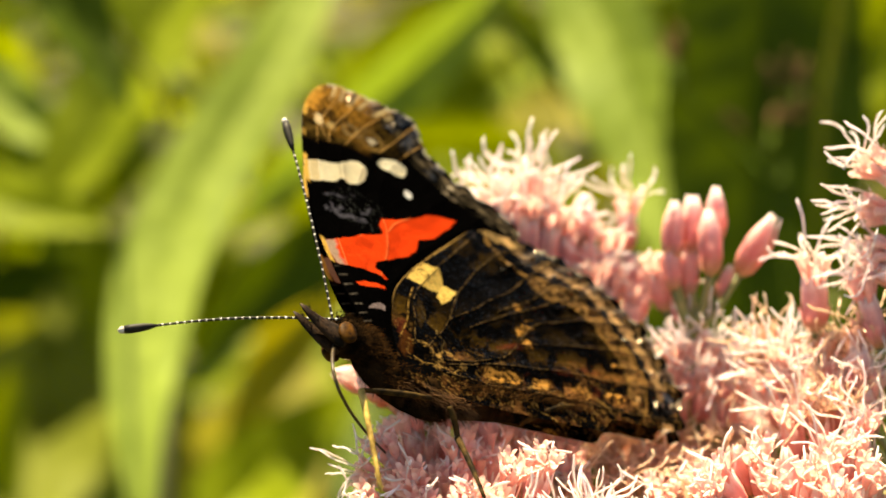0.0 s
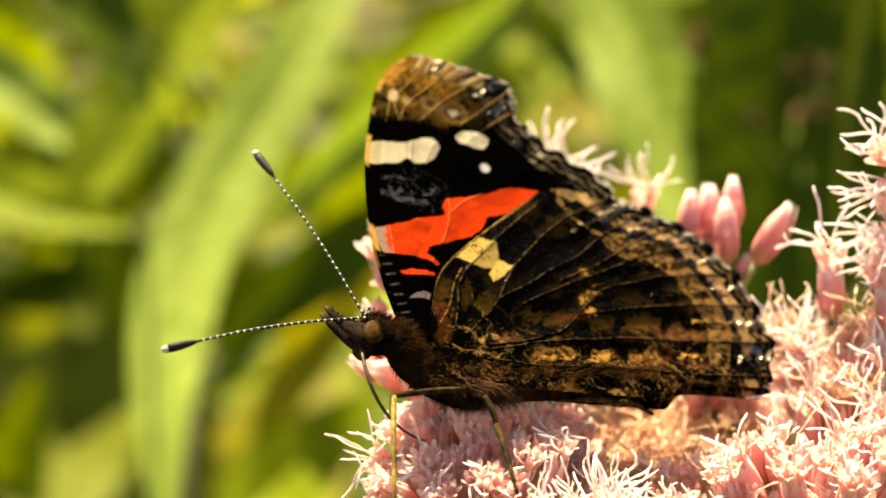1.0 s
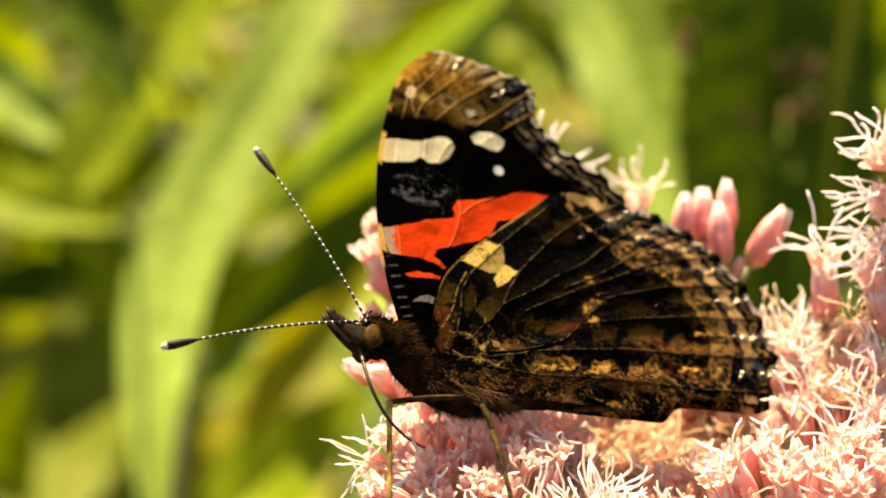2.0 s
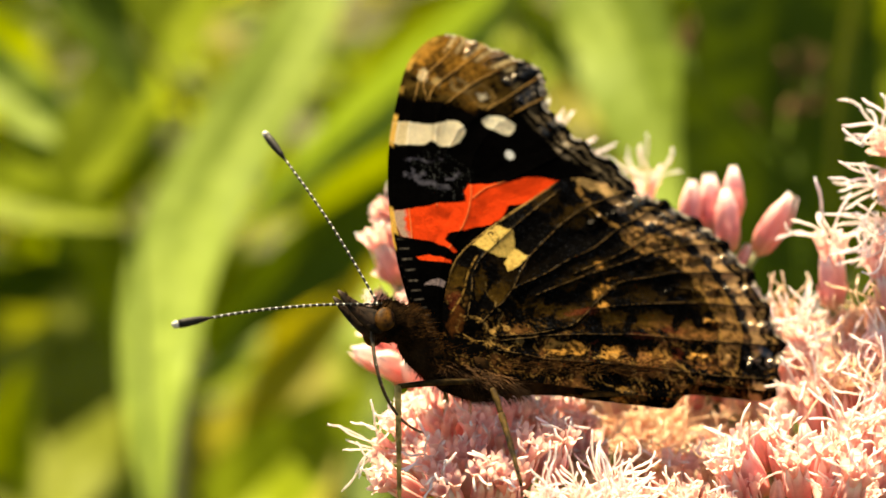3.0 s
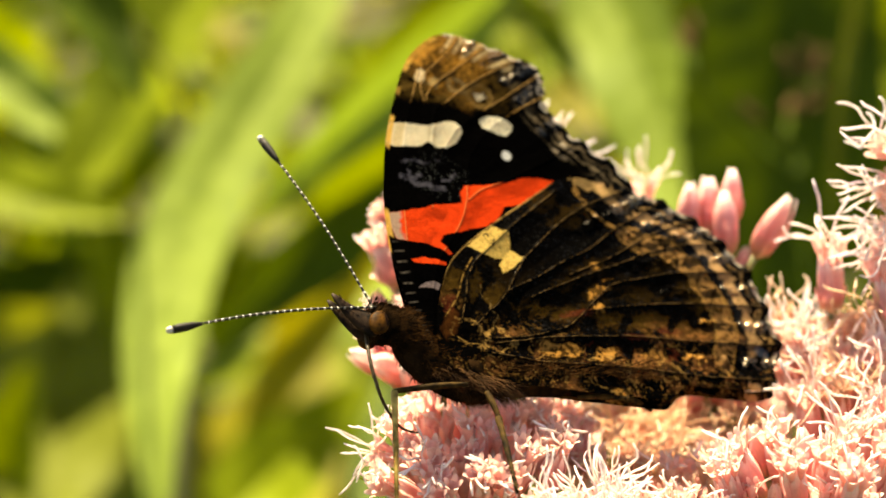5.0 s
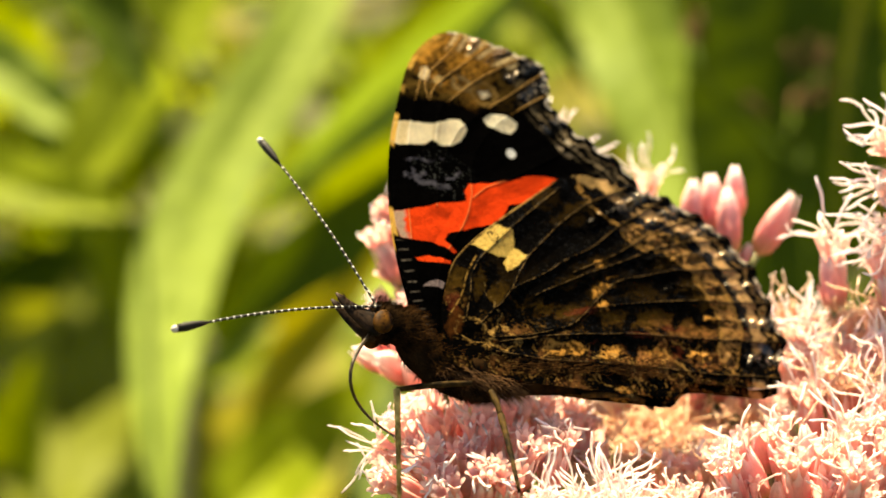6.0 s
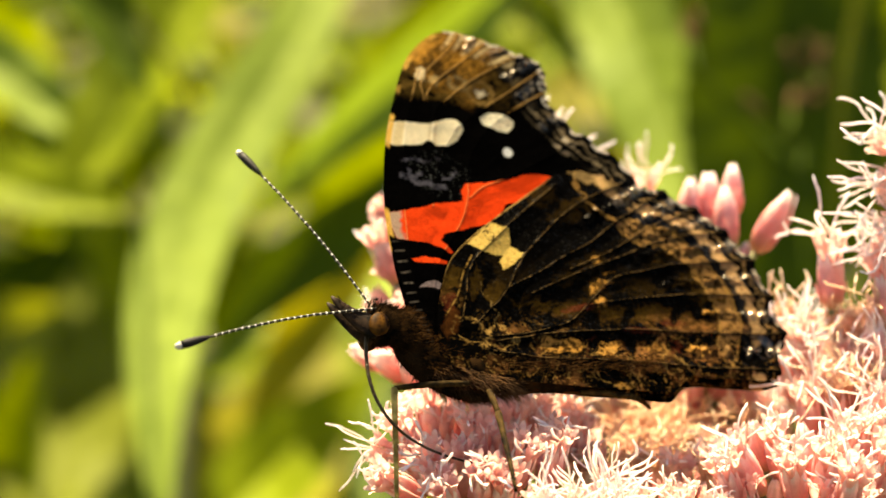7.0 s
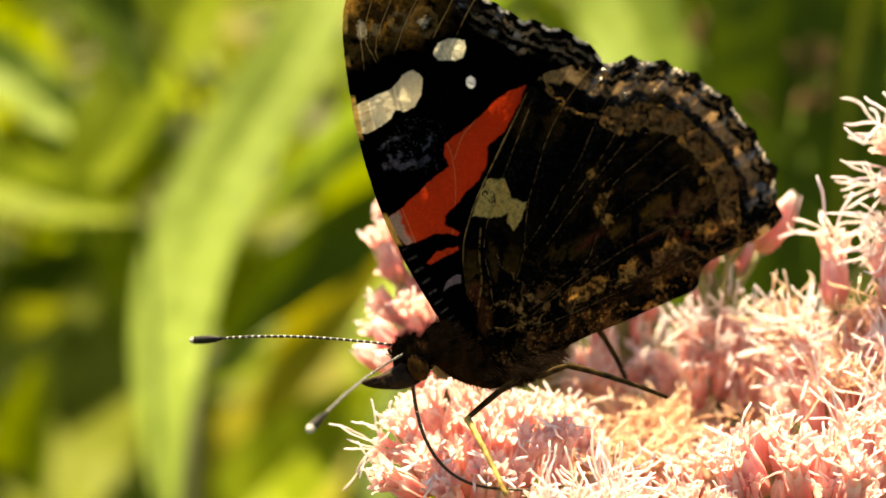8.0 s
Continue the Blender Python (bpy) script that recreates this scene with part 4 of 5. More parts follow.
    c = blend(c, big, (0.72, 0.67, 0.52))
    c = blend(c, soft(np.hypot((x - 1.6) / 0.44, (y - 22.0) / 0.5) - 1 + (n3 - 0.5) * 0.3, 0.2), (0.88, 0.88, 0.88))
    # red band and the lesser streak below it
    red = poly_mask([(-4.9, 8.2), (-6.6, 10.0), (-5.5, 10.8), (-4.2, 12.0), (-2.2, 13.8), (-0.8, 14.8), (-1.2, 15.8), (-1.0, 16.6), (0.2, 17.6), (2.0, 18.9), (3.6, 20.5), (5.0, 21.5), (6.7, 22.1), (5.7, 20.0), (4.4, 18.0),
                     (2.9, 16.7), (2.6, 15.2), (2.0, 13.9), (0.7, 12.7), (-0.6, 11.4), (-1.4, 10.7), (-1.5, 9.9), (-0.2, 9.3), (-0.4, 9.1), (-2.2, 9.3), (-4.0, 8.4)], x, y, 0.13, 7)
    c = blend(c, red, (0.52, 0.038, 0.009))
    c = blend(c, red * soft(dc - 1.3 + (n2 - 0.5) * 0.6, 0.3), (0.3, 0.2, 0.15))
    c = blend(c, red * soft(dc - 0.45, 0.1), (0.6, 0.34, 0.07))
    c = blend(c, poly_mask([(-3.3, 6.7), (-2.2, 7.7), (-0.4, 8.2), (-0.3, 7.9), (-1.8, 7.2), (-2.9, 6.6)], x, y, 0.1, 8), (0.5, 0.038, 0.009))
    c = blend(c, poly_mask([(-1.8, 4.6), (-1.2, 5.7), (-0.3, 5.8), (-0.3, 5.2), (-1.2, 5.0)], x, y, 0.3, 9) * 0.7, (0.2, 0.15, 0.15))
    c = blend(c, soft(dv - 0.035, 0.06) * np.clip(0.6 * red + 0.8 * apex, 0, 1), (0.5, 0.28, 0.09))
    c = blend(c, soft(dv - 0.05, 0.08) * np.clip(white + big, 0, 1) * 0.5, (0.94, 0.9, 0.8))
    smooth = np.clip(red + white, 0, 1)
    return c * (1 + 0.8 * (n3 - 0.5) * (1 - 0.75 * smooth))[:, None]


def ellipses(x, y, marks, wobble, edge):
    """Strongest of a set of soft leaning ellipses: x, y, half length, half width, lean in degrees."""
    best = np.zeros_like(x)
    for ex, ey, rx, ry, lean in marks:
        ca, sa = math.cos(radians(lean)), math.sin(radians(lean))
        e = np.hypot(((x - ex) * ca + (y - ey) * sa) / rx, ((y - ey) * ca - (x - ex) * sa) / ry) - 1 + wobble
        best = np.maximum(best, soft(e, edge))
    return best


HW_BROWN = [(6.0, 18.9, 1.7, 0.9, 60), (8.4, 18.3, 2.2, 0.9, 55), (15.1, 19.8, 2.2, 0.7, 45), (11.9, 14.5, 2.2, 0.8, 45), (12.8, 12.2, 1.7, 1.1, 58), (9.9, 11.5, 1.6, 0.6, 45), (8.4, 8.2, 1.6, 0.7, 38),
            (10.5, 8.7, 1.4, 0.5, 38), (17.6, 11.7, 2.4, 0.9, 30), (21.6, 12.9, 2.0, 0.8, 28), (22.9, 17.0, 2.4, 0.9, 30), (0.7, 7.0, 0.5, 1.6, -5), (2.6, 7.7, 0.55, 1.5, 0), (4.4, 7.2, 0.7, 1.2, -10)]
HW_BROWN += [(19.0, 22.4, 2.0, 0.7, 40), (16.4, 14.2, 2.2, 0.7, 35), (20.2, 17.0, 2.2, 0.7, 32), (17.8, 18.4, 2.0, 0.6, 42), (24.8, 14.5, 1.6, 0.7, 28), (18.4, 7.8, 3.2, 0.9, 27), (23.4, 10.6, 2.0, 0.7, 25), (14.4, 10.4, 1.4, 0.6, 35)]
HW_GOLD = [(10.3, 4.75, 1.1, 0.6, 28), (12.0, 5.6, 1.0, 0.6, 28), (15.0, 6.7, 1.0, 0.6, 28), (19.0, 8.9, 1.0, 0.45, 28), (22.6, 10.6, 1.2, 0.5, 26), (12.9, 12.6, 1.3, 0.5, 58), (13.3, 11.0, 0.6, 0.5, 50),
           (22.9, 14.9, 0.7, 0.25, 28), (19.2, 22.9, 0.9, 0.3, 40), (11.9, 14.7, 0.7, 0.3, 45), (17.0, 3.9, 0.8, 0.4, 25), (14.6, 5.9, 0.6, 0.3, 10)]
HW_BLACK = [(3.2, 9.2, 0.8, 0.9, 0), (0.8, 8.7, 0.8, 0.7, 0), (16.9, 7.6, 0.6, 0.8, 0), (15.9, 10.8, 0.35, 1.2, -12), (20.1, 13.5, 0.35, 1.4, -12), (15.2, 17.0, 2.2, 0.7, 42), (9.8, 9.7, 2.2, 0.4, 40), (27.7, 11.6, 1.8, 1.3, 0),
            (16.8, 22.3, 1.6, 0.6, 40), (7.0, 9.0, 2.2, 0.7, 50), (10.0, 16.6, 2.4, 0.6, 55), (13.4, 18.8, 1.6, 0.6, 48), (18.4, 16.0, 1.5, 0.4, 32), (7.6, 20.6, 1.0, 0.7, 50), (5.2, 15.8, 1.6, 0.6, 65)]
HW_BLACK += [(14.2, 13.0, 1.4, 0.3, 42), (22.6, 11.8, 1.2, 0.25, 26), (24.6, 12.6, 0.4, 0.8, 0), (6.4, 6.0, 1.8, 1.0, 45), (19.8, 6.0, 1.2, 0.6, 30), (13.6, 6.2, 0.45, 0.8, 0)]
HW_RED = [(13.5, 6.1, 0.4, 0.9, 0), (20.8, 10.1, 0.6, 0.7, 0), (11.5, 9.2, 1.2, 0.3, 35), (19.6, 12.0, 1.0, 0.35, 28), (17.4, 9.9, 1.2, 0.3, 28), (0.9, 4.6, 0.4, 1.0, 0)]


def paint_hindwing(x, y):
    wx, wy = x + (value_noise(x, y, 0.5, 14) - 0.5) * 3.0, y + (value_noise(x, y, 0.5, 15) - 0.5) * 3.0
    n1, n2, n3 = value_noise(wx, wy, 0.6, 16), value_noise(wx, wy, 1.5, 17), value_noise(x, y, 5.0, 18, 2)
    n4 = value_noise(x, y, 3.0, 24, 3)
    dm, along, _, _ = line_distance(HW_OUTER, x, y)
    da = line_distance(HW_ANAL, x, y)[0]
    dl = line_distance(HW_LEAD, x, y)[0]
    wob = (n2 - 0.5) * 2.2 + (n4 - 0.5) * 0.7
    c = np.tile(np.array(INK), (len(x), 1))
    brown = np.maximum(ellipses(x, y, HW_BROWN, wob, 0.6), 0.45 * np.clip((n1 - 0.54) * 8, 0, 1) * soft(da - 10, 6))
    brown = brown * np.clip(0.16 + 0.85 * soft(da - 6.5, 4) + 0.45 * soft(dm - 6, 4) + 0.25 * soft(x - 5, 3), 0, 1)
    near = soft(da - 5.5, 3.0)
    c = blend(c, brown * (1 - near) * (0.35 + 0.65 * n2), (0.075, 0.04, 0.007))
    c = blend(c, brown * near * (0.25 + 0.75 * np.clip(n4 * 4 - 1.5, 0, 1)), (0.19, 0.08, 0.025))
    c = blend(c, ellipses(x, y, HW_RED, wob, 0.5) * 0.6, (0.06, 0.013, 0.006))
    c = blend(c, ellipses(x, y, HW_GOLD, wob * 0.9, 0.5) * np.clip(n4 * 4 - 1.3, 0.1, 1), (0.38, 0.18, 0.04))
    c = blend(c, soft(np.abs(n1 - 0.5) - 0.012, 0.02) * 0.3 * near * np.clip(n4 * 4 - 1.5, 0, 1), (0.14, 0.075, 0.02))
    c = blend(c, ellipses(x, y, HW_BLACK, wob, 0.35), INK)
    # rows along the margin
    w = dm + (n2 - 0.5) * 1.1
    bay = np.abs(np.sin(math.pi * along * 7))
    c = blend(c, soft(np.abs(w - 4.9) - 1.0 * bay, 0.3) * 0.75 * np.clip(n4 * 3 - 0.9, 0, 1), (0.22, 0.115, 0.04))
    c = blend(c, soft(np.abs(np.abs(w - 4.9) - 1.05 * bay) - 0.1, 0.12) * 0.5, (0.3, 0.16, 0.045))
    c = blend(c, soft(np.abs(w - 3.3) - 0.5 * bay, 0.3) * np.clip(n1 * 3 - 0.8, 0, 1) * 0.8, (0.012, 0.012, 0.014))
    c = blend(c, soft(np.abs(w - 2.3) - 0.5, 0.25) * np.clip(n1 * 3 - 0.7, 0, 1) * 0.85, (0.44, 0.26, 0.12))
    c = blend(c, soft(np.abs(w - 1.55) - 0.22, 0.15), INK)
    c = blend(c, soft(np.abs(w - 1.15) - 0.12, 0.12) * 0.55 * np.clip(n4 * 3 - 0.8, 0, 1), (0.42, 0.25, 0.1))
    c = blend(c, soft(np.abs(w - 0.75) - 0.22, 0.12), INK)
    tooth = np.clip(np.sin(along * 7 * 2 * math.pi - 1.57) * 2.2 + 0.6, 0, 1)
    c = blend(c, soft(dm - 0.42, 0.12), INK)
    c = blend(c, soft(dm - 0.36, 0.12) * tooth * np.clip(n4 * 3 - 0.9, 0, 1), (0.66, 0.56, 0.44))
    tail = np.hypot((x - 29.4) / 2.2, (y - 12.6) / 1.7) - 1
    c = blend(c, soft(tail + (n2 - 0.5) * 0.5, 0.2), INK)
    c = blend(c, soft(np.hypot((x - 28.4) / 0.8, (y - 14.6) / 0.45) - 1 + (n2 - 0.5), 0.3) * 0.7, (0.04, 0.055, 0.085))
    # specks of gold on the dark ground
    c = blend(c, np.clip((value_noise(x, y, 4.5, 25, 2) - 0.66) * 12, 0, 1) * np.clip(n1 * 3 - 1.0, 0, 1) * 0.6 * soft(da - 5, 3.5), (0.26, 0.14, 0.04))
    # pale mark near the leading edge with a dark scribble
    cream = poly_mask([(0.9, 10.7), (1.7, 12.4), (2.5, 13.9), (3.9, 13.9), (4.3, 13.1), (4.5, 12.3), (5.3, 12.1), (5.9, 12.2), (5.6, 11.4), (5.0, 10.5), (4.5, 9.7), (4.1, 10.3), (4.2, 11.2),
                       (3.4, 10.9), (2.4, 10.6)], x, y, 0.22, 20)
    c = blend(c, cream, (0.74, 0.5, 0.14))
    c = blend(c, cream * np.clip((n4 - 0.55) * 8, 0, 1) * 0.6, (0.36, 0.21, 0.05))
    c = blend(c, cream * soft(np.abs(value_noise(x * 1.6, y, 1.9, 21) - 0.5) - 0.045, 0.03) * soft(np.hypot((x - 2.7) / 1.2, y - 12.4) - 0.85, 0.4), (0.05, 0.03, 0.012))
    c = blend(c, soft(dl - 0.12, 0.08) * soft(np.abs(y - 13.5) - 6.5, 3) * np.clip(n2 * 3 - 0.7, 0, 1) * 0.8, (0.42, 0.25, 0.08))
    c = blend(c, soft(np.hypot((x - 9.6) / 2.2, (y - 23.0) / 0.55) - 1 + (n2 - 0.5) * 1.8, 0.4) * 0.55, (0.32, 0.2, 0.08))
    # ringed marks near the body
    for ex, ey, r in ((15.9, 5.0, 1.5), (5.6, 3.2, 0.9), (3.4, 2.4, 1.0), (20.6, 8.2, 1.0)):
        e = np.hypot((x - ex) * 0.8, y - ey) + (n2 - 0.5) * 1.5
        c = blend(c, soft(np.abs(e - r) - 0.12, 0.2) * np.clip(n4 * 3 - 1, 0, 1) * 0.8, (0.26, 0.15, 0.045))
        c = blend(c, soft(e - r * 0.7, 0.15) * 0.7, INK)
    # crooked golden line on the root's dark disc, and a warm brown root
    d = line_distance(flat_curve([(3.0, 7.6), (3.4, 6.6), (4.2, 6.4), (4.4, 5.6), (5.2, 5.4), (5.0, 4.6)], 20), x, y)[0] + (n4 - 0.5) * 0.5
    c = blend(c, soft(d - 0.05, 0.08) * np.clip(n4 * 3 - 0.9, 0, 1) * 0.6, (0.3, 0.19, 0.07))
    c = blend(c, soft(np.hypot((x - 1.5) / 0.6, (y - 2.4) / 1.3) - 1 + (n2 - 0.5), 0.5) * 0.5, (0.06, 0.02, 0.005))
    dv = vein_field(HW_VEINS, x, y)
    # shadow beside the veins, painted as a dark band, then the pale vein lines
    c = blend(c, soft(dv - 0.16, 0.16) * 0.55 * np.clip(1.3 - n2, 0, 1), INK)
    c = blend(c, soft(dv - 0.03, 0.06) * np.clip(n4 * 2.2 - 0.75, 0, 1) * 0.7, (0.3, 0.18, 0.07))
    c = blend(c, soft(line_distance(flat_curve([(1.0, 3.0), (1.4, 5.2), (1.3, 7.6), (1.6, 9.7)], 16), x, y)[0] - 0.05, 0.08) * np.clip(n4 * 3 - 0.8, 0, 1) * 0.7, (0.3, 0.17, 0.045))
    return c * (0.65 + 0.7 * n3)[:, None]


HW_FOLDS = []
for one, two in zip(HW_VEINS[1:-1], HW_VEINS[2:]):
    HW_FOLDS.append([((ax + bx) / 2, (ay + by) / 2) for (ax, ay), (bx, by) in list(zip(one, two))[9:]])
FW_FOLDS = []
for one, two in zip(FW_VEINS[2:7], FW_VEINS[3:8]):
    FW_FOLDS.append([((ax + bx) / 2, (ay + by) / 2) for (ax, ay), (bx, by) in list(zip(one, two))[10:]])


def pleats(veins, folds, margin, deep, reach, rise):
    """Ridges on the veins, and between them a rippled fold towards the margin."""
    def relief(x, y):
        d, e = vein_field(veins, x, y), vein_field(folds, x, y)
        m = line_distance(margin, x, y)[0]
        n, wide = value_noise(x, y, 0.9, 35), 0.26 + 0.3 * value_noise(x, y, 0.7, 36)
        ripple = (0.6 + 0.4 * np.sin(2 * math.pi * (m + 3.2 * n) / 1.9)) * (0.45 + value_noise(x, y, 0.4, 37))
        h = -deep * np.minimum(d / reach, 1) ** 0.8 + 0.045 * soft(d - 0.05, 0.12) + rise * ripple * np.exp(-(e / wide) ** 2)
        return h * np.clip(np.hypot(x, y) / 6, 0, 1) + (value_noise(x, y, 0.25, 31) - 0.5) * 0.5 + (value_noise(x, y, 3.0, 32) - 0.5) * 0.04
    return relief


def shine(veins, folds, low, margin, bright, sparkle):
    """Matt scales, with a sheen on veins, folds and near the margin."""
    def gloss(x, y):
        d, e = vein_field(veins, x, y), vein_field(folds, x, y)
        m = line_distance(margin, x, y)[0]
        n = value_noise(x, y, 2.5, 33)
        spark = np.clip((value_noise(x, y, 6.5, 34, 1) - 0.7) * 8, 0, 1) * np.clip(np.hypot(x, y) / 8 - 0.4, 0, 1)
        return low + bright * np.exp(-(e / 0.36) ** 2) * np.clip(n * 5 - 1.9, 0, 1) * soft(m - 3.0, 1.0) + 0.03 * soft(m - 1.2, 1.5) * n + sparkle * spark
    return gloss


FORE_MESH = wing_mesh("forewing", FW_LINE, 0.075, paint_forewing, pleats(FW_VEINS, FW_FOLDS, FW_OUTER, 0.17, 1.3, 0.3), shine(FW_VEINS, FW_FOLDS, 0.0, FW_OUTER, 1.0, 0.0))
HIND_MESH = wing_mesh("hindwing", HW_LINE, 0.075, paint_hindwing, pleats(HW_VEINS, HW_FOLDS, HW_OUTER, 0.3, 1.5, 0.46), shine(HW_VEINS, HW_FOLDS, 0.004, HW_OUTER, 3.2, 0.06))

butterfly = new("butterfly")
tagged(butterfly, "red admiral butterfly with closed wings feeding on the flower", "butterfly")
fore_near = part("forewing", FORE_MESH, butterfly, "dark forewing with a red band and white marks", small(pose(0, -0.1, 0)))
fore_far = part("forewing", FORE_MESH, butterfly, "dark forewing with a red band and white marks", small(pose(0, 2.0, 0, 2.6)))
part("hindwing", HIND_MESH, butterfly, "marbled brown hindwing with a cream mark", small(pose(0, -0.5, 0)))
part("hindwing", HIND_MESH, butterfly, "marbled brown hindwing with a cream mark", small(pose(0.3, 1.3, 0.5, 1.5, 1.0)))


def hairs(sh, count, where, length, lie, seed, width=0.035):
    rng = random.Random(seed)
    for k in range(count):
        p, nrm = where(rng)
        d = (Vector(nrm) * rng.uniform(0.25, 0.7) + Vector(lie) + Vector((rng.gauss(0, 0.3), rng.gauss(0, 0.3), rng.gauss(0, 0.3)))).normalized()
        L = length * rng.uniform(0.5, 1.2)
        sh.blade(p, Vector(p) + d * L, width, d.cross(Vector((rng.gauss(0, 0.3), 1, rng.gauss(0, 0.3)))))


def on_ball(centre, axes, tilt=0.0, below=2.0):
    turn = Matrix.Rotation(radians(tilt), 3, "Y")

    def where(rng):
        while True:
            d = Vector((rng.gauss(0, 1), rng.gauss(0, 1), rng.gauss(0, 1))).normalized()
            if d.y < 0.5 and d.z < below:
                break
        p = turn @ Vector((d.x * axes[0], d.y * axes[1], d.z * axes[2]))
        return p + Vector(centre), turn @ d
    return where


NECK = pose(-3.4, 0, -0.7)


def build_body():
    tilt = Matrix.Rotation(radians(8), 3, "Y")
    sh = Shape()
    sh.ball((2.2, 1.25, -0.75), (4.5, 1.35, 2.25), tilt, 16, 24, 0.06)
    sh.ball((-1.8, 0.5, 0.3), (1.8, 1.3, 1.75), tilt, 12, 18, 0.06)
    part("thorax", sh.made("thorax", FUR), butterfly, "dark furry thorax")
    sh = Shape()
    path = curve_points([(4.0, 1.2, -0.4), (8.0, 1.3, 1.0), (12.5, 1.2, 3.0), (17.0, 1.2, 5.2)], 16)
    sh.tube(path, [1.6 * (1 - 0.72 * (i / 15) ** 1.2) * (1 + 0.05 * math.sin(i * 2.4)) for i in range(16)], 14)
    part("abdomen", sh.made("abdomen", FUR), butterfly, "dark brown abdomen")
    # the head, in its own space round the neck
    sh = Shape()
    sh.ball((-0.25, 0.1, 0.3), (1.6, 1.5, 1.75), None, 14, 20, 0.06)
    hairs(sh, 700, on_ball((-0.25, 0.1, 0.3), (1.6, 1.5, 1.75)), 0.7, (0.6, 0, 0.5), 3, 0.026)
    hairs(sh, 260, lambda rng: ((-1.9 + 1.9 * rng.random(), rng.uniform(-1.1, 0.8), 1.1 + 0.6 * rng.random()), (-0.3, -0.2, 0.6)), 0.6, (0.2, 0, 0.8), 13, 0.026)
    me = sh.made("head", FUR, HAIR)
    head = part("head", me, butterfly, "small dark furry head", small(NECK))
    for side in (-1, 1):
        sh = Shape()
        sh.ball((-0.75, 0.1 + side * 1.25, -0.55), (0.84, 0.42, 1.12), None, 14, 20, 0.02)
        part("eye", sh.made("eye", EYE), head, "amber brown eye")
        sh = Shape()
        y = 0.1 + side * 0.5
        spine = curve_points([(-0.6, y, -0.6), (-2.0, y - 0.1, -0.62), (-3.6, y - 0.2, -0.25), (-5.0, y - 0.35, 0.35)], 11)
        sh.tube(spine, [1.0, 1.12, 1.1, 1.0, 0.88, 0.74, 0.62, 0.5, 0.4, 0.3, 0.1], 12)
        for p in sh.v:
            p.y = y - 0.2 + (p.y - y + 0.2) * 0.42
        hairs(sh, 150, lambda rng: (lambda q: (spine[int(q * 9)] + Vector((0, -0.3, rng.uniform(-0.9, 0.8) * (1 - 0.8 * q))), (0, -0.3, rng.uniform(-0.6, 0.3))))(rng.random()), 0.65, (-1.2, 0, 0.15), 5, 0.026)
        part("palp", sh.made("palp", PALP), head, "long dark palp")
    sh = Shape()
    hairs(sh, 1900, on_ball((2.2, 1.25, -0.7), (4.4, 1.3, 2.15), 8, 0.6), 0.9, (0.8, 0, -0.1), 1, 0.028)
    hairs(sh, 900, on_ball((-1.8, 0.5, 0.3), (1.8, 1.3, 1.75), 8), 0.9, (0.8, 0, 0.3), 6, 0.028)
    hairs(sh, 240, lambda rng: (lambda q: ((6 + 13 * q, -0.62, -0.7 + 7.0 * q + rng.uniform(0, 1.9)), (0, -0.2, 0)))(rng.random()), 1.6, (1, 0, 0.4), 4, 0.028)
    part("fur", sh.made("fur", HAIR), butterfly, "dark hair on the body")
    sh = Shape()
    hairs(sh, 620, on_ball((4.8, 1.0, -0.6), (4.0, 1.2, 1.3), -14, -0.1), 1.4, (0.9, 0, -0.35), 2, 0.03)
    part("belly_fur", sh.made("belly_fur", BELLY), butterfly, "long brown hair under the body, coloured as backlit")
    return head


head = build_body()


def antenna(label, length=17.6):
    """Along its own x: a banded shaft and a dark club with a white tip."""
    bands = 26
    sh = Shape()
    bend = lambda s: Vector((length * s, 0, 0.5 * math.sin(math.pi * s)))
    cuts = []
    for k in range(bands):
        cuts += [(k / bands * 0.84, 1), ((k + 0.74) / bands * 0.84, 0)]
    path, slots = [], []
    for s, slot in cuts + [(0.84, 1)]:
        path.append(bend(s))
        slots.append(0 if slot else 1)
    sh.tube(path, [0.1] * len(path), 8, 0, (0, 1), True, slots[:-1])
    shaft = part("antenna", sh.made("antenna", BLACK, WHITE), butterfly, label)
    sh = Shape()
    s = [0.83, 0.86, 0.9, 0.94, 0.975]
    sh.tube([bend(q) for q in s], [0.12, 0.24, 0.33, 0.36, 0.31], 12)
    part("club", sh.made("club", BLACK), shaft, "black club")
    sh = Shape()
    s = [0.974, 0.985, 0.995, 1.0]
    sh.tube([bend(q) for q in s], [0.315, 0.28, 0.2, 0.06], 12)
    part("club_tip", sh.made("club_tip", WHITE), shaft, "white tip")
    return shaft


def rod(name, length, radii, mat, label, bend=0.0, spines=0):
    """A limb piece along its own x, with its shape and bristles."""
    sh = Shape()
    n = 10
    path = [(length * i / n, 0, bend * math.sin(math.pi * i / n)) for i in range(n + 1)]
    sh.tube(path, [np.interp(i / n, np.linspace(0, 1, len(radii)), radii) for i in range(n + 1)], 9)
    rng = random.Random(len(name) + spines)
    for k in range(spines):
        s, a = rng.uniform(0.1, 0.97), rng.uniform(0, 2 * math.pi)
        d = Vector((0.7, math.cos(a), math.sin(a)))
        p = Vector((length * s, 0, bend * math.sin(math.pi * s)))
        sh.blade(p + d * 0.1, p + d * 0.42, 0.03, (1, 0, 0))
    return part(name, sh.made(name, mat), butterfly, label)


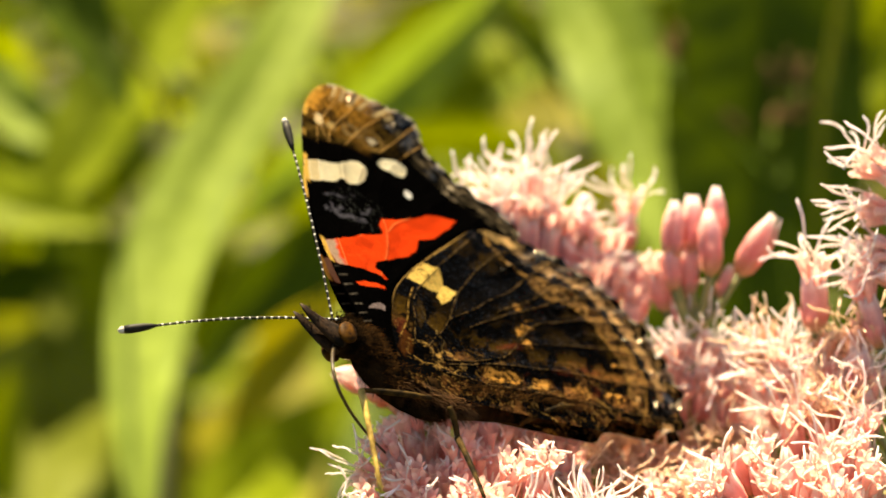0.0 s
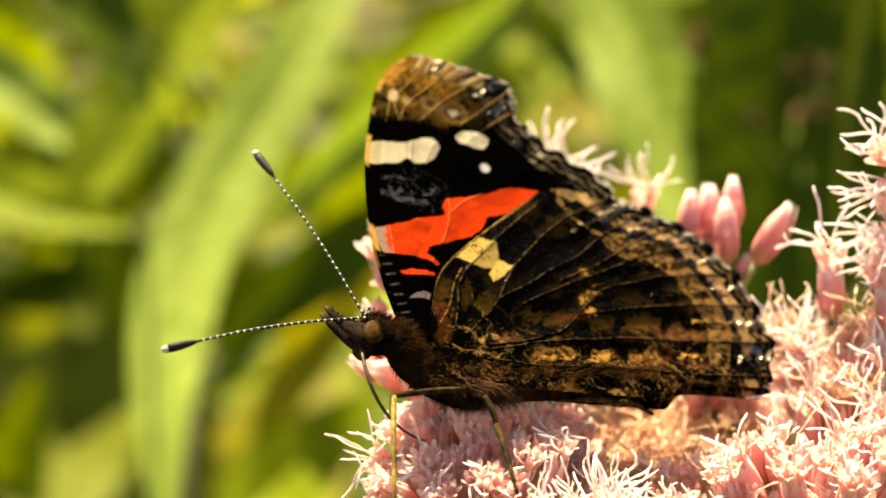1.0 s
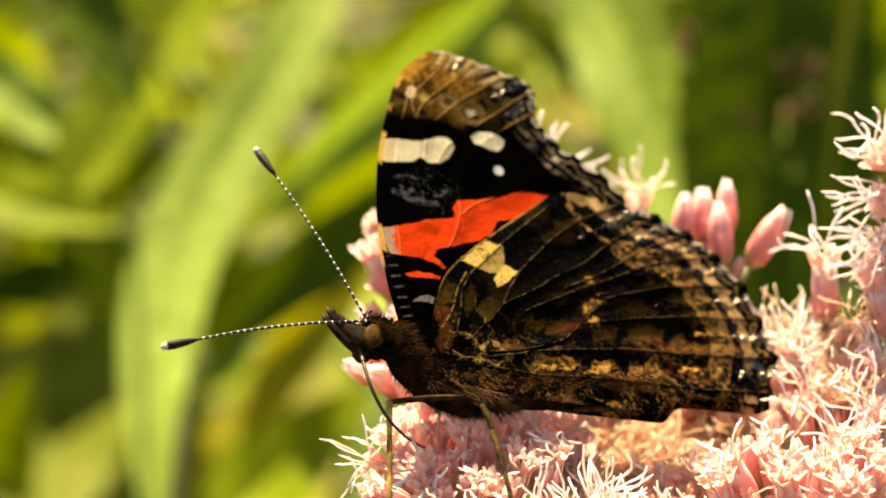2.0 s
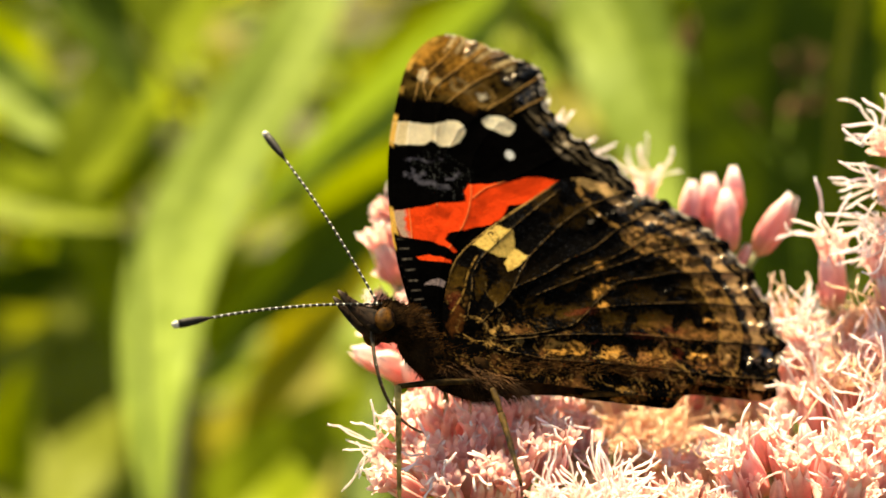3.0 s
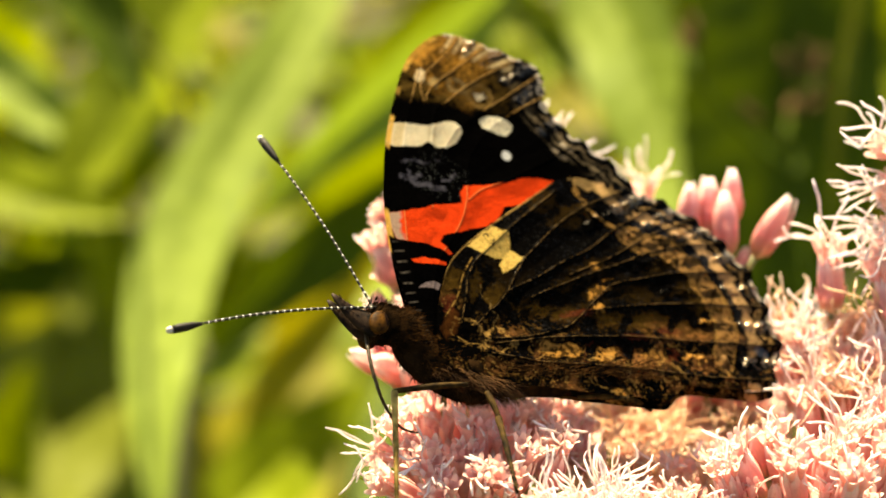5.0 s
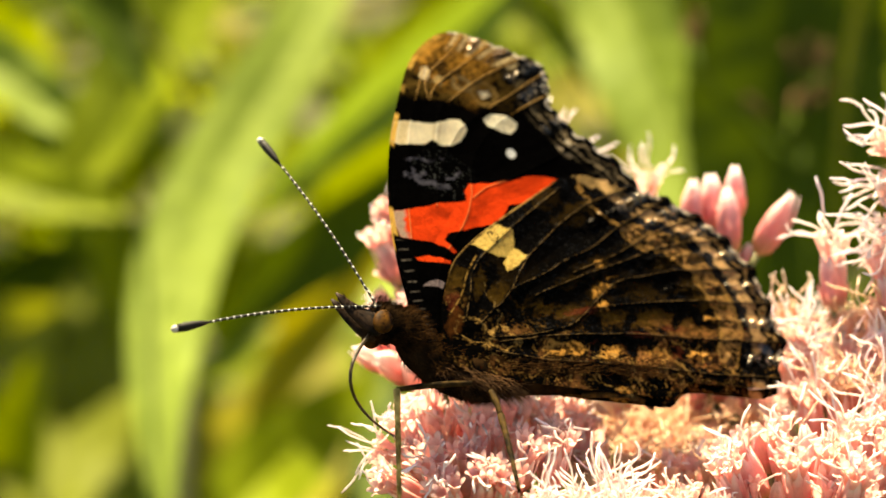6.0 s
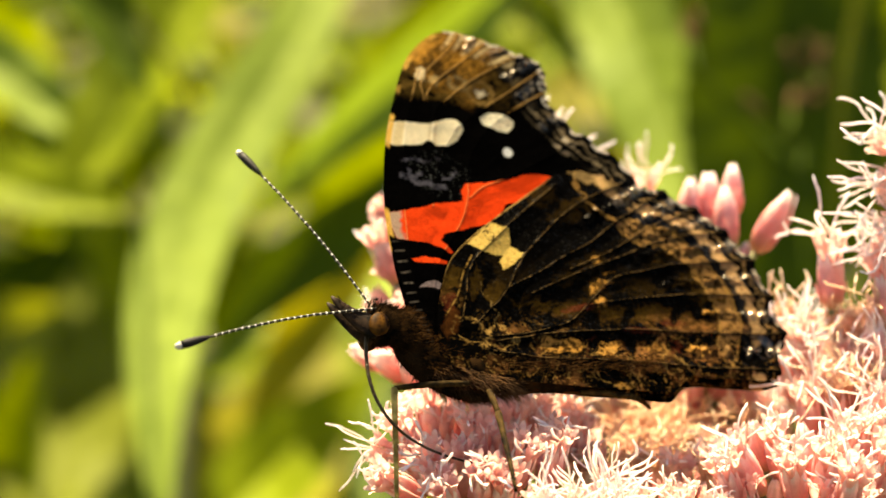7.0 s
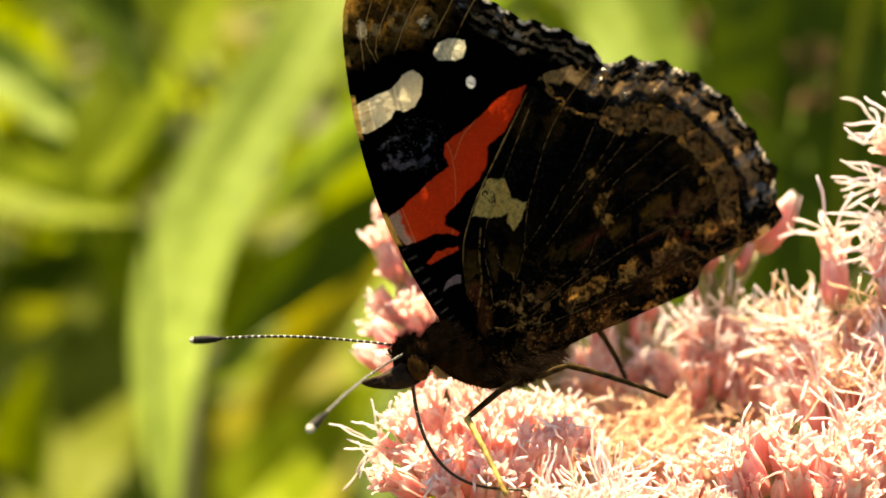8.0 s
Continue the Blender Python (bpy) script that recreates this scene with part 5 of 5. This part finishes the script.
antenna_near, antenna_far = antenna("banded black and white antenna"), antenna("banded black and white antenna", 20.0)
TONGUE_A, TONGUE_B, LINK = 4.6, 10.5, 0.75
tongue = [rod("proboscis", LINK + 0.06, [0.165 - 0.004 * k, 0.163 - 0.004 * k], TONGUE, "thin dark proboscis") for k in range(20)]
LEGS = [("front", 6.0, 9.2, LEG), ("middle", 2.6, 8.4, LEG_DARK), ("hind", 4.0, 5.0, LEG_DARK)]
legs = []
for which, upper, lower, mat in LEGS:
    thigh = rod("thigh", upper, [0.2, 0.26, 0.27, 0.24, 0.2], LEG_DARK, "dark upper leg", 0.1)
    shin = rod("shin", lower, [0.3, 0.26, 0.23, 0.24, 0.21, 0.18, 0.19, 0.14], mat, "slender bristly lower leg", 0.16, 70)
    legs.append((thigh, upper, shin, lower))

# ------------------------------------------------------------------ what moves
BODY_ROWS = [  # seconds, x, z, three turns, the forewings' own turn
    (0, -3.05, -6.85, -46.5, 29.0, 19.6, 2.9), (0.2, -2.93, -8.09, -45.2, 25.0, 19.0, 4.6), (0.4, -3.53, -8.89, -42.2, 22.0, 17.8, 3.8),
    (0.5, -3.45, -8.50, -44.0, 21.2, 17.2, 2.8), (0.6, -3.51, -9.04, -41.0, 20.2, 15.4, 2.7), (0.8, -1.46, -7.31, -40.2, 23.1, 10.2, 0.4), (1, -1.48, -7.44, -40.0, 23.2, 9.6, -0.3),
    (1.5, -1.32, -7.47, -38.1, 24.7, 9.6, -0.8), (3, -0.93, -7.34, -36.4, 26.2, 10.4, -1.1), (3.5, -0.94, -7.53, -35.5, 26.2, 11.2, -1.2),
    (4, -1.02, -7.25, -36.3, 26.2, 10.7, -1.0), (4.5, -1.22, -7.25, -35.9, 26.1, 10.4, -1.2), (6, -1.03, -7.34, -35.6, 25.9, 10.5, -1.5),
    (6.5, -1.16, -7.40, -35.0, 26.3, 9.9, -2.0), (7, -1.07, -7.56, -35.4, 24.5, 9.9, -2.0), (7.2, -0.72, -7.22, -33.8, 24.6, 11.0, -1.3),
    (7.4, 0.25, -7.00, -28.0, 23.6, 11.6, -1.2), (7.5, 0.90, -6.35, -24.9, 23.4, 14.1, -0.8), (7.6, 0.50, -7.50, -24.3, 14.8, 12.5, -0.6), (7.8, 1.48, -7.32, -15.4, 5.0, 18.1, -0.2),
    (8, 2.00, -8.18, -11.6, 2.5, 24.5, -0.4)]
NEAR_TIPS = [(255, 546), (252, 621), (250, 630), (257, 637), (262, 642), (314, 606), (314, 606), (316, 599), (323, 581), (318, 584), (317, 583),
             (316, 583), (323, 584), (327, 581), (336, 616), (343, 606), (373, 601), (384, 594), (402, 681), (489, 744), (556, 763)]
FAR_TIPS = [(535, 163), (454, 231), (436, 251), (432, 267), (418, 276), (452, 246), (450, 246), (456, 236), (463, 229), (463, 228), (457, 230),
            (459, 228), (453, 239), (454, 228), (418, 265), (432, 263), (439, 279), (441, 288), (384, 384), (348, 504), (320, 611)]
HEAD_ROWS = [(0, 0, 0, 0), (7.2, 0, 0, 0), (7.4, -0.1, 0, -3), (7.6, -0.5, -0.1, -12), (7.8, -0.8, -0.2, -22), (8, -1.0, -0.3, -27)]  # seconds, forwards, up, nod
# column and row of the proboscis' bend and tip
TONGUE_ROWS = [(627, 628, 715, 763), (607, 649, 727, 774), (540, 649, 688, 794), (562, 669, 687, 799), (612, 707, 782, 817), (666, 686, 799, 786),
               (670, 679, 760, 769), (678, 671, 768, 771), (676, 683, 760, 775), (680, 690, 760, 775), (675, 686, 758, 774), (674, 683, 760, 773),
               (625, 656, 700, 776), (576, 651, 706, 806), (668, 697, 808, 817), (613, 681, 755, 781), (688, 699, 828, 819), (618, 672, 798, 775),
               (675, 748, 845, 833), (675, 796, 805, 866), (758, 797, 883, 872)]
LEG_ROWS = [  # for each leg: hip in the body's space, then knee and foot at the times below
    ((4.4, -0.3, -2.3), {0: (675, 653, 707, 823), 0.2: (669, 669, 702, 819), 0.4: (668, 689, 698, 824), 0.6: (672, 687, 702, 852), 0.8: (709, 686, 709, 867),
                         1.0: (706, 690, 708, 878), 7: (706, 694, 710, 886), 7.2: (750, 746, 835, 876), 7.4: (803, 757, 878, 879), 7.6: (800, 758, 885, 878),
                         7.8: (825, 748, 905, 876), 8: (831, 747, 896, 877)}, -1),
    ((6.0, -0.6, -2.4), {0: (850, 758, 890, 838), 0.4: (848, 759, 888, 834), 0.6: (852, 757, 902, 852), 0.8: (889, 741, 924, 856), 7: (889, 736, 920, 868),
                         7.2: (893, 746, 925, 871), 7.4: (916, 729, 938, 879), 7.5: (912, 655, 1000, 700), 7.6: (960, 713, 1080, 848), 7.8: (1052, 642, 1240, 733), 8: (1044, 640, 1257, 735)}, 0),
    ((14.0, 1.2, 2.6), {0: (1028, 685, 1073, 695), 0.6: (1052, 686, 1092, 696), 0.8: (1122, 702, 1167, 724), 7.2: (1122, 709, 1160, 732), 7.4: (1100, 684, 1156, 738), 7.6: (1088, 646, 1163, 735),
                         7.8: (1076, 608, 1142, 726), 8: (1060, 590, 1120, 700)}, 1)]


def aimed(start, end):
    """A pose at start whose x points at end."""
    x = (end - start).normalized()
    z = (Vector((0, 0, 1)) - x * x.z)
    z = z.normalized() if z.length > 0.1 else Vector((0, -1, 0))
    m = Matrix((x, z.cross(x), z)).transposed().to_4x4()
    m.translation = start
    return m


def reach_to(start, u, v, length, sign):
    """The point at sheet column u, row v that lies length from start, before (-1) or behind (1) it."""
    p = spot(u, v, start.y)
    flat = Vector((p.x - start.x, 0, p.z - start.z))
    gap = max(length ** 2 - flat.length_squared, (0.08 * length) ** 2)
    depth = sign * math.sqrt(gap)
    p = spot(u, v, start.y + depth)
    return p


def motions():
    root, times = [], []
    for t, x, z, a, b, c, w in BODY_ROWS:
        root.append(pose(x, 0, z, a, b, c))
        times.append(t)
    walk(butterfly, [(t, mm(m)) for t, m in zip(times, root)])
    for wing, y, tilt, lag in ((fore_near, -0.1, 0, 0), (fore_far, 2.0, 2.6, -0.6)):
        walk(wing, [(r[0], small(pose(0.5 * y if y > 0 else 0, y, 0, tilt, lag - r[6] - 0.7, 0))) for r in BODY_ROWS])
    nod = [[float(np.interp(t, [r[0] for r in HEAD_ROWS], [r[k] for r in HEAD_ROWS])) for k in (1, 2, 3)] for t in times]
    heads = [NECK @ pose(x, 0, z, 0, turn, 0) for x, z, turn in nod]
    walk(head, [(t, small(h)) for t, h in zip(times, heads)])
    for ob, base, tips, sign, span in ((antenna_near, (-1.3, -0.9, 0.9), NEAR_TIPS, -1, 17.6), (antenna_far, (-1.0, 0.9, 1.9), FAR_TIPS, 1, 20.0)):
        rows = []
        for t, m, h, (u, v) in zip(times, root, heads, tips):
            start = m @ h @ Vector(base)
            rows.append((t, small(m.inverted() @ aimed(start, reach_to(start, u, v, span, sign)))))
        walk(ob, rows)
    links = [[] for piece in tongue]
    for t, m, h, (u, v, p, q) in zip(times, root, heads, TONGUE_ROWS):
        start = m @ h @ Vector((-1.2, 0.0, -1.4))
        knee = aimed(start, reach_to(start, u, v, TONGUE_A, -1)) @ Vector((TONGUE_A, 0, 0))
        tip = reach_to(knee, p, q, TONGUE_B, float(np.interp(t, [6.5, 7.2, 7.5], [1, 0.3, -0.15])))
        knee = (knee - start * 0.449 - tip * 0.109) / 0.442
        bend = [start * (1 - s) ** 2 + knee * 2 * s * (1 - s) + tip * s * s for s in np.linspace(0, 1, 120)]
        bend += [tip + (bend[-1] - bend[-2]).normalized() * 0.2 * k for k in range(1, 60)]
        joint = [bend[0]]
        for point in bend:
            if (point - joint[-1]).length >= LINK:
                joint.append(point)
        for k, rows in enumerate(links):
            rows.append((t, small(m.inverted() @ aimed(joint[k], joint[k + 1]))))
    for piece, rows in zip(tongue, links):
        walk(piece, rows)
    for (thigh, upper, shin, lower), (hip, keyed, sign) in zip(legs, LEG_ROWS):
        rows_a, rows_b, ks = [], [], sorted(keyed)
        for t, m in zip(times, root):
            ku, kv, fu, fv = (float(np.interp(t, ks, [keyed[k][i] for k in ks])) for i in range(4))
            start = m @ Vector(hip)
            one = aimed(start, reach_to(start, ku, kv, upper, 1 if sign > 0 else -1))
            knee = one @ Vector((upper, 0, 0))
            two = aimed(knee, reach_to(knee, fu, fv, lower, sign or (-1 if t < 7.7 else 1)))
            rows_a.append((t, small(m.inverted() @ one)))
            rows_b.append((t, small(m.inverted() @ two)))
        walk(thigh, rows_a)
        walk(shin, rows_b)


motions()
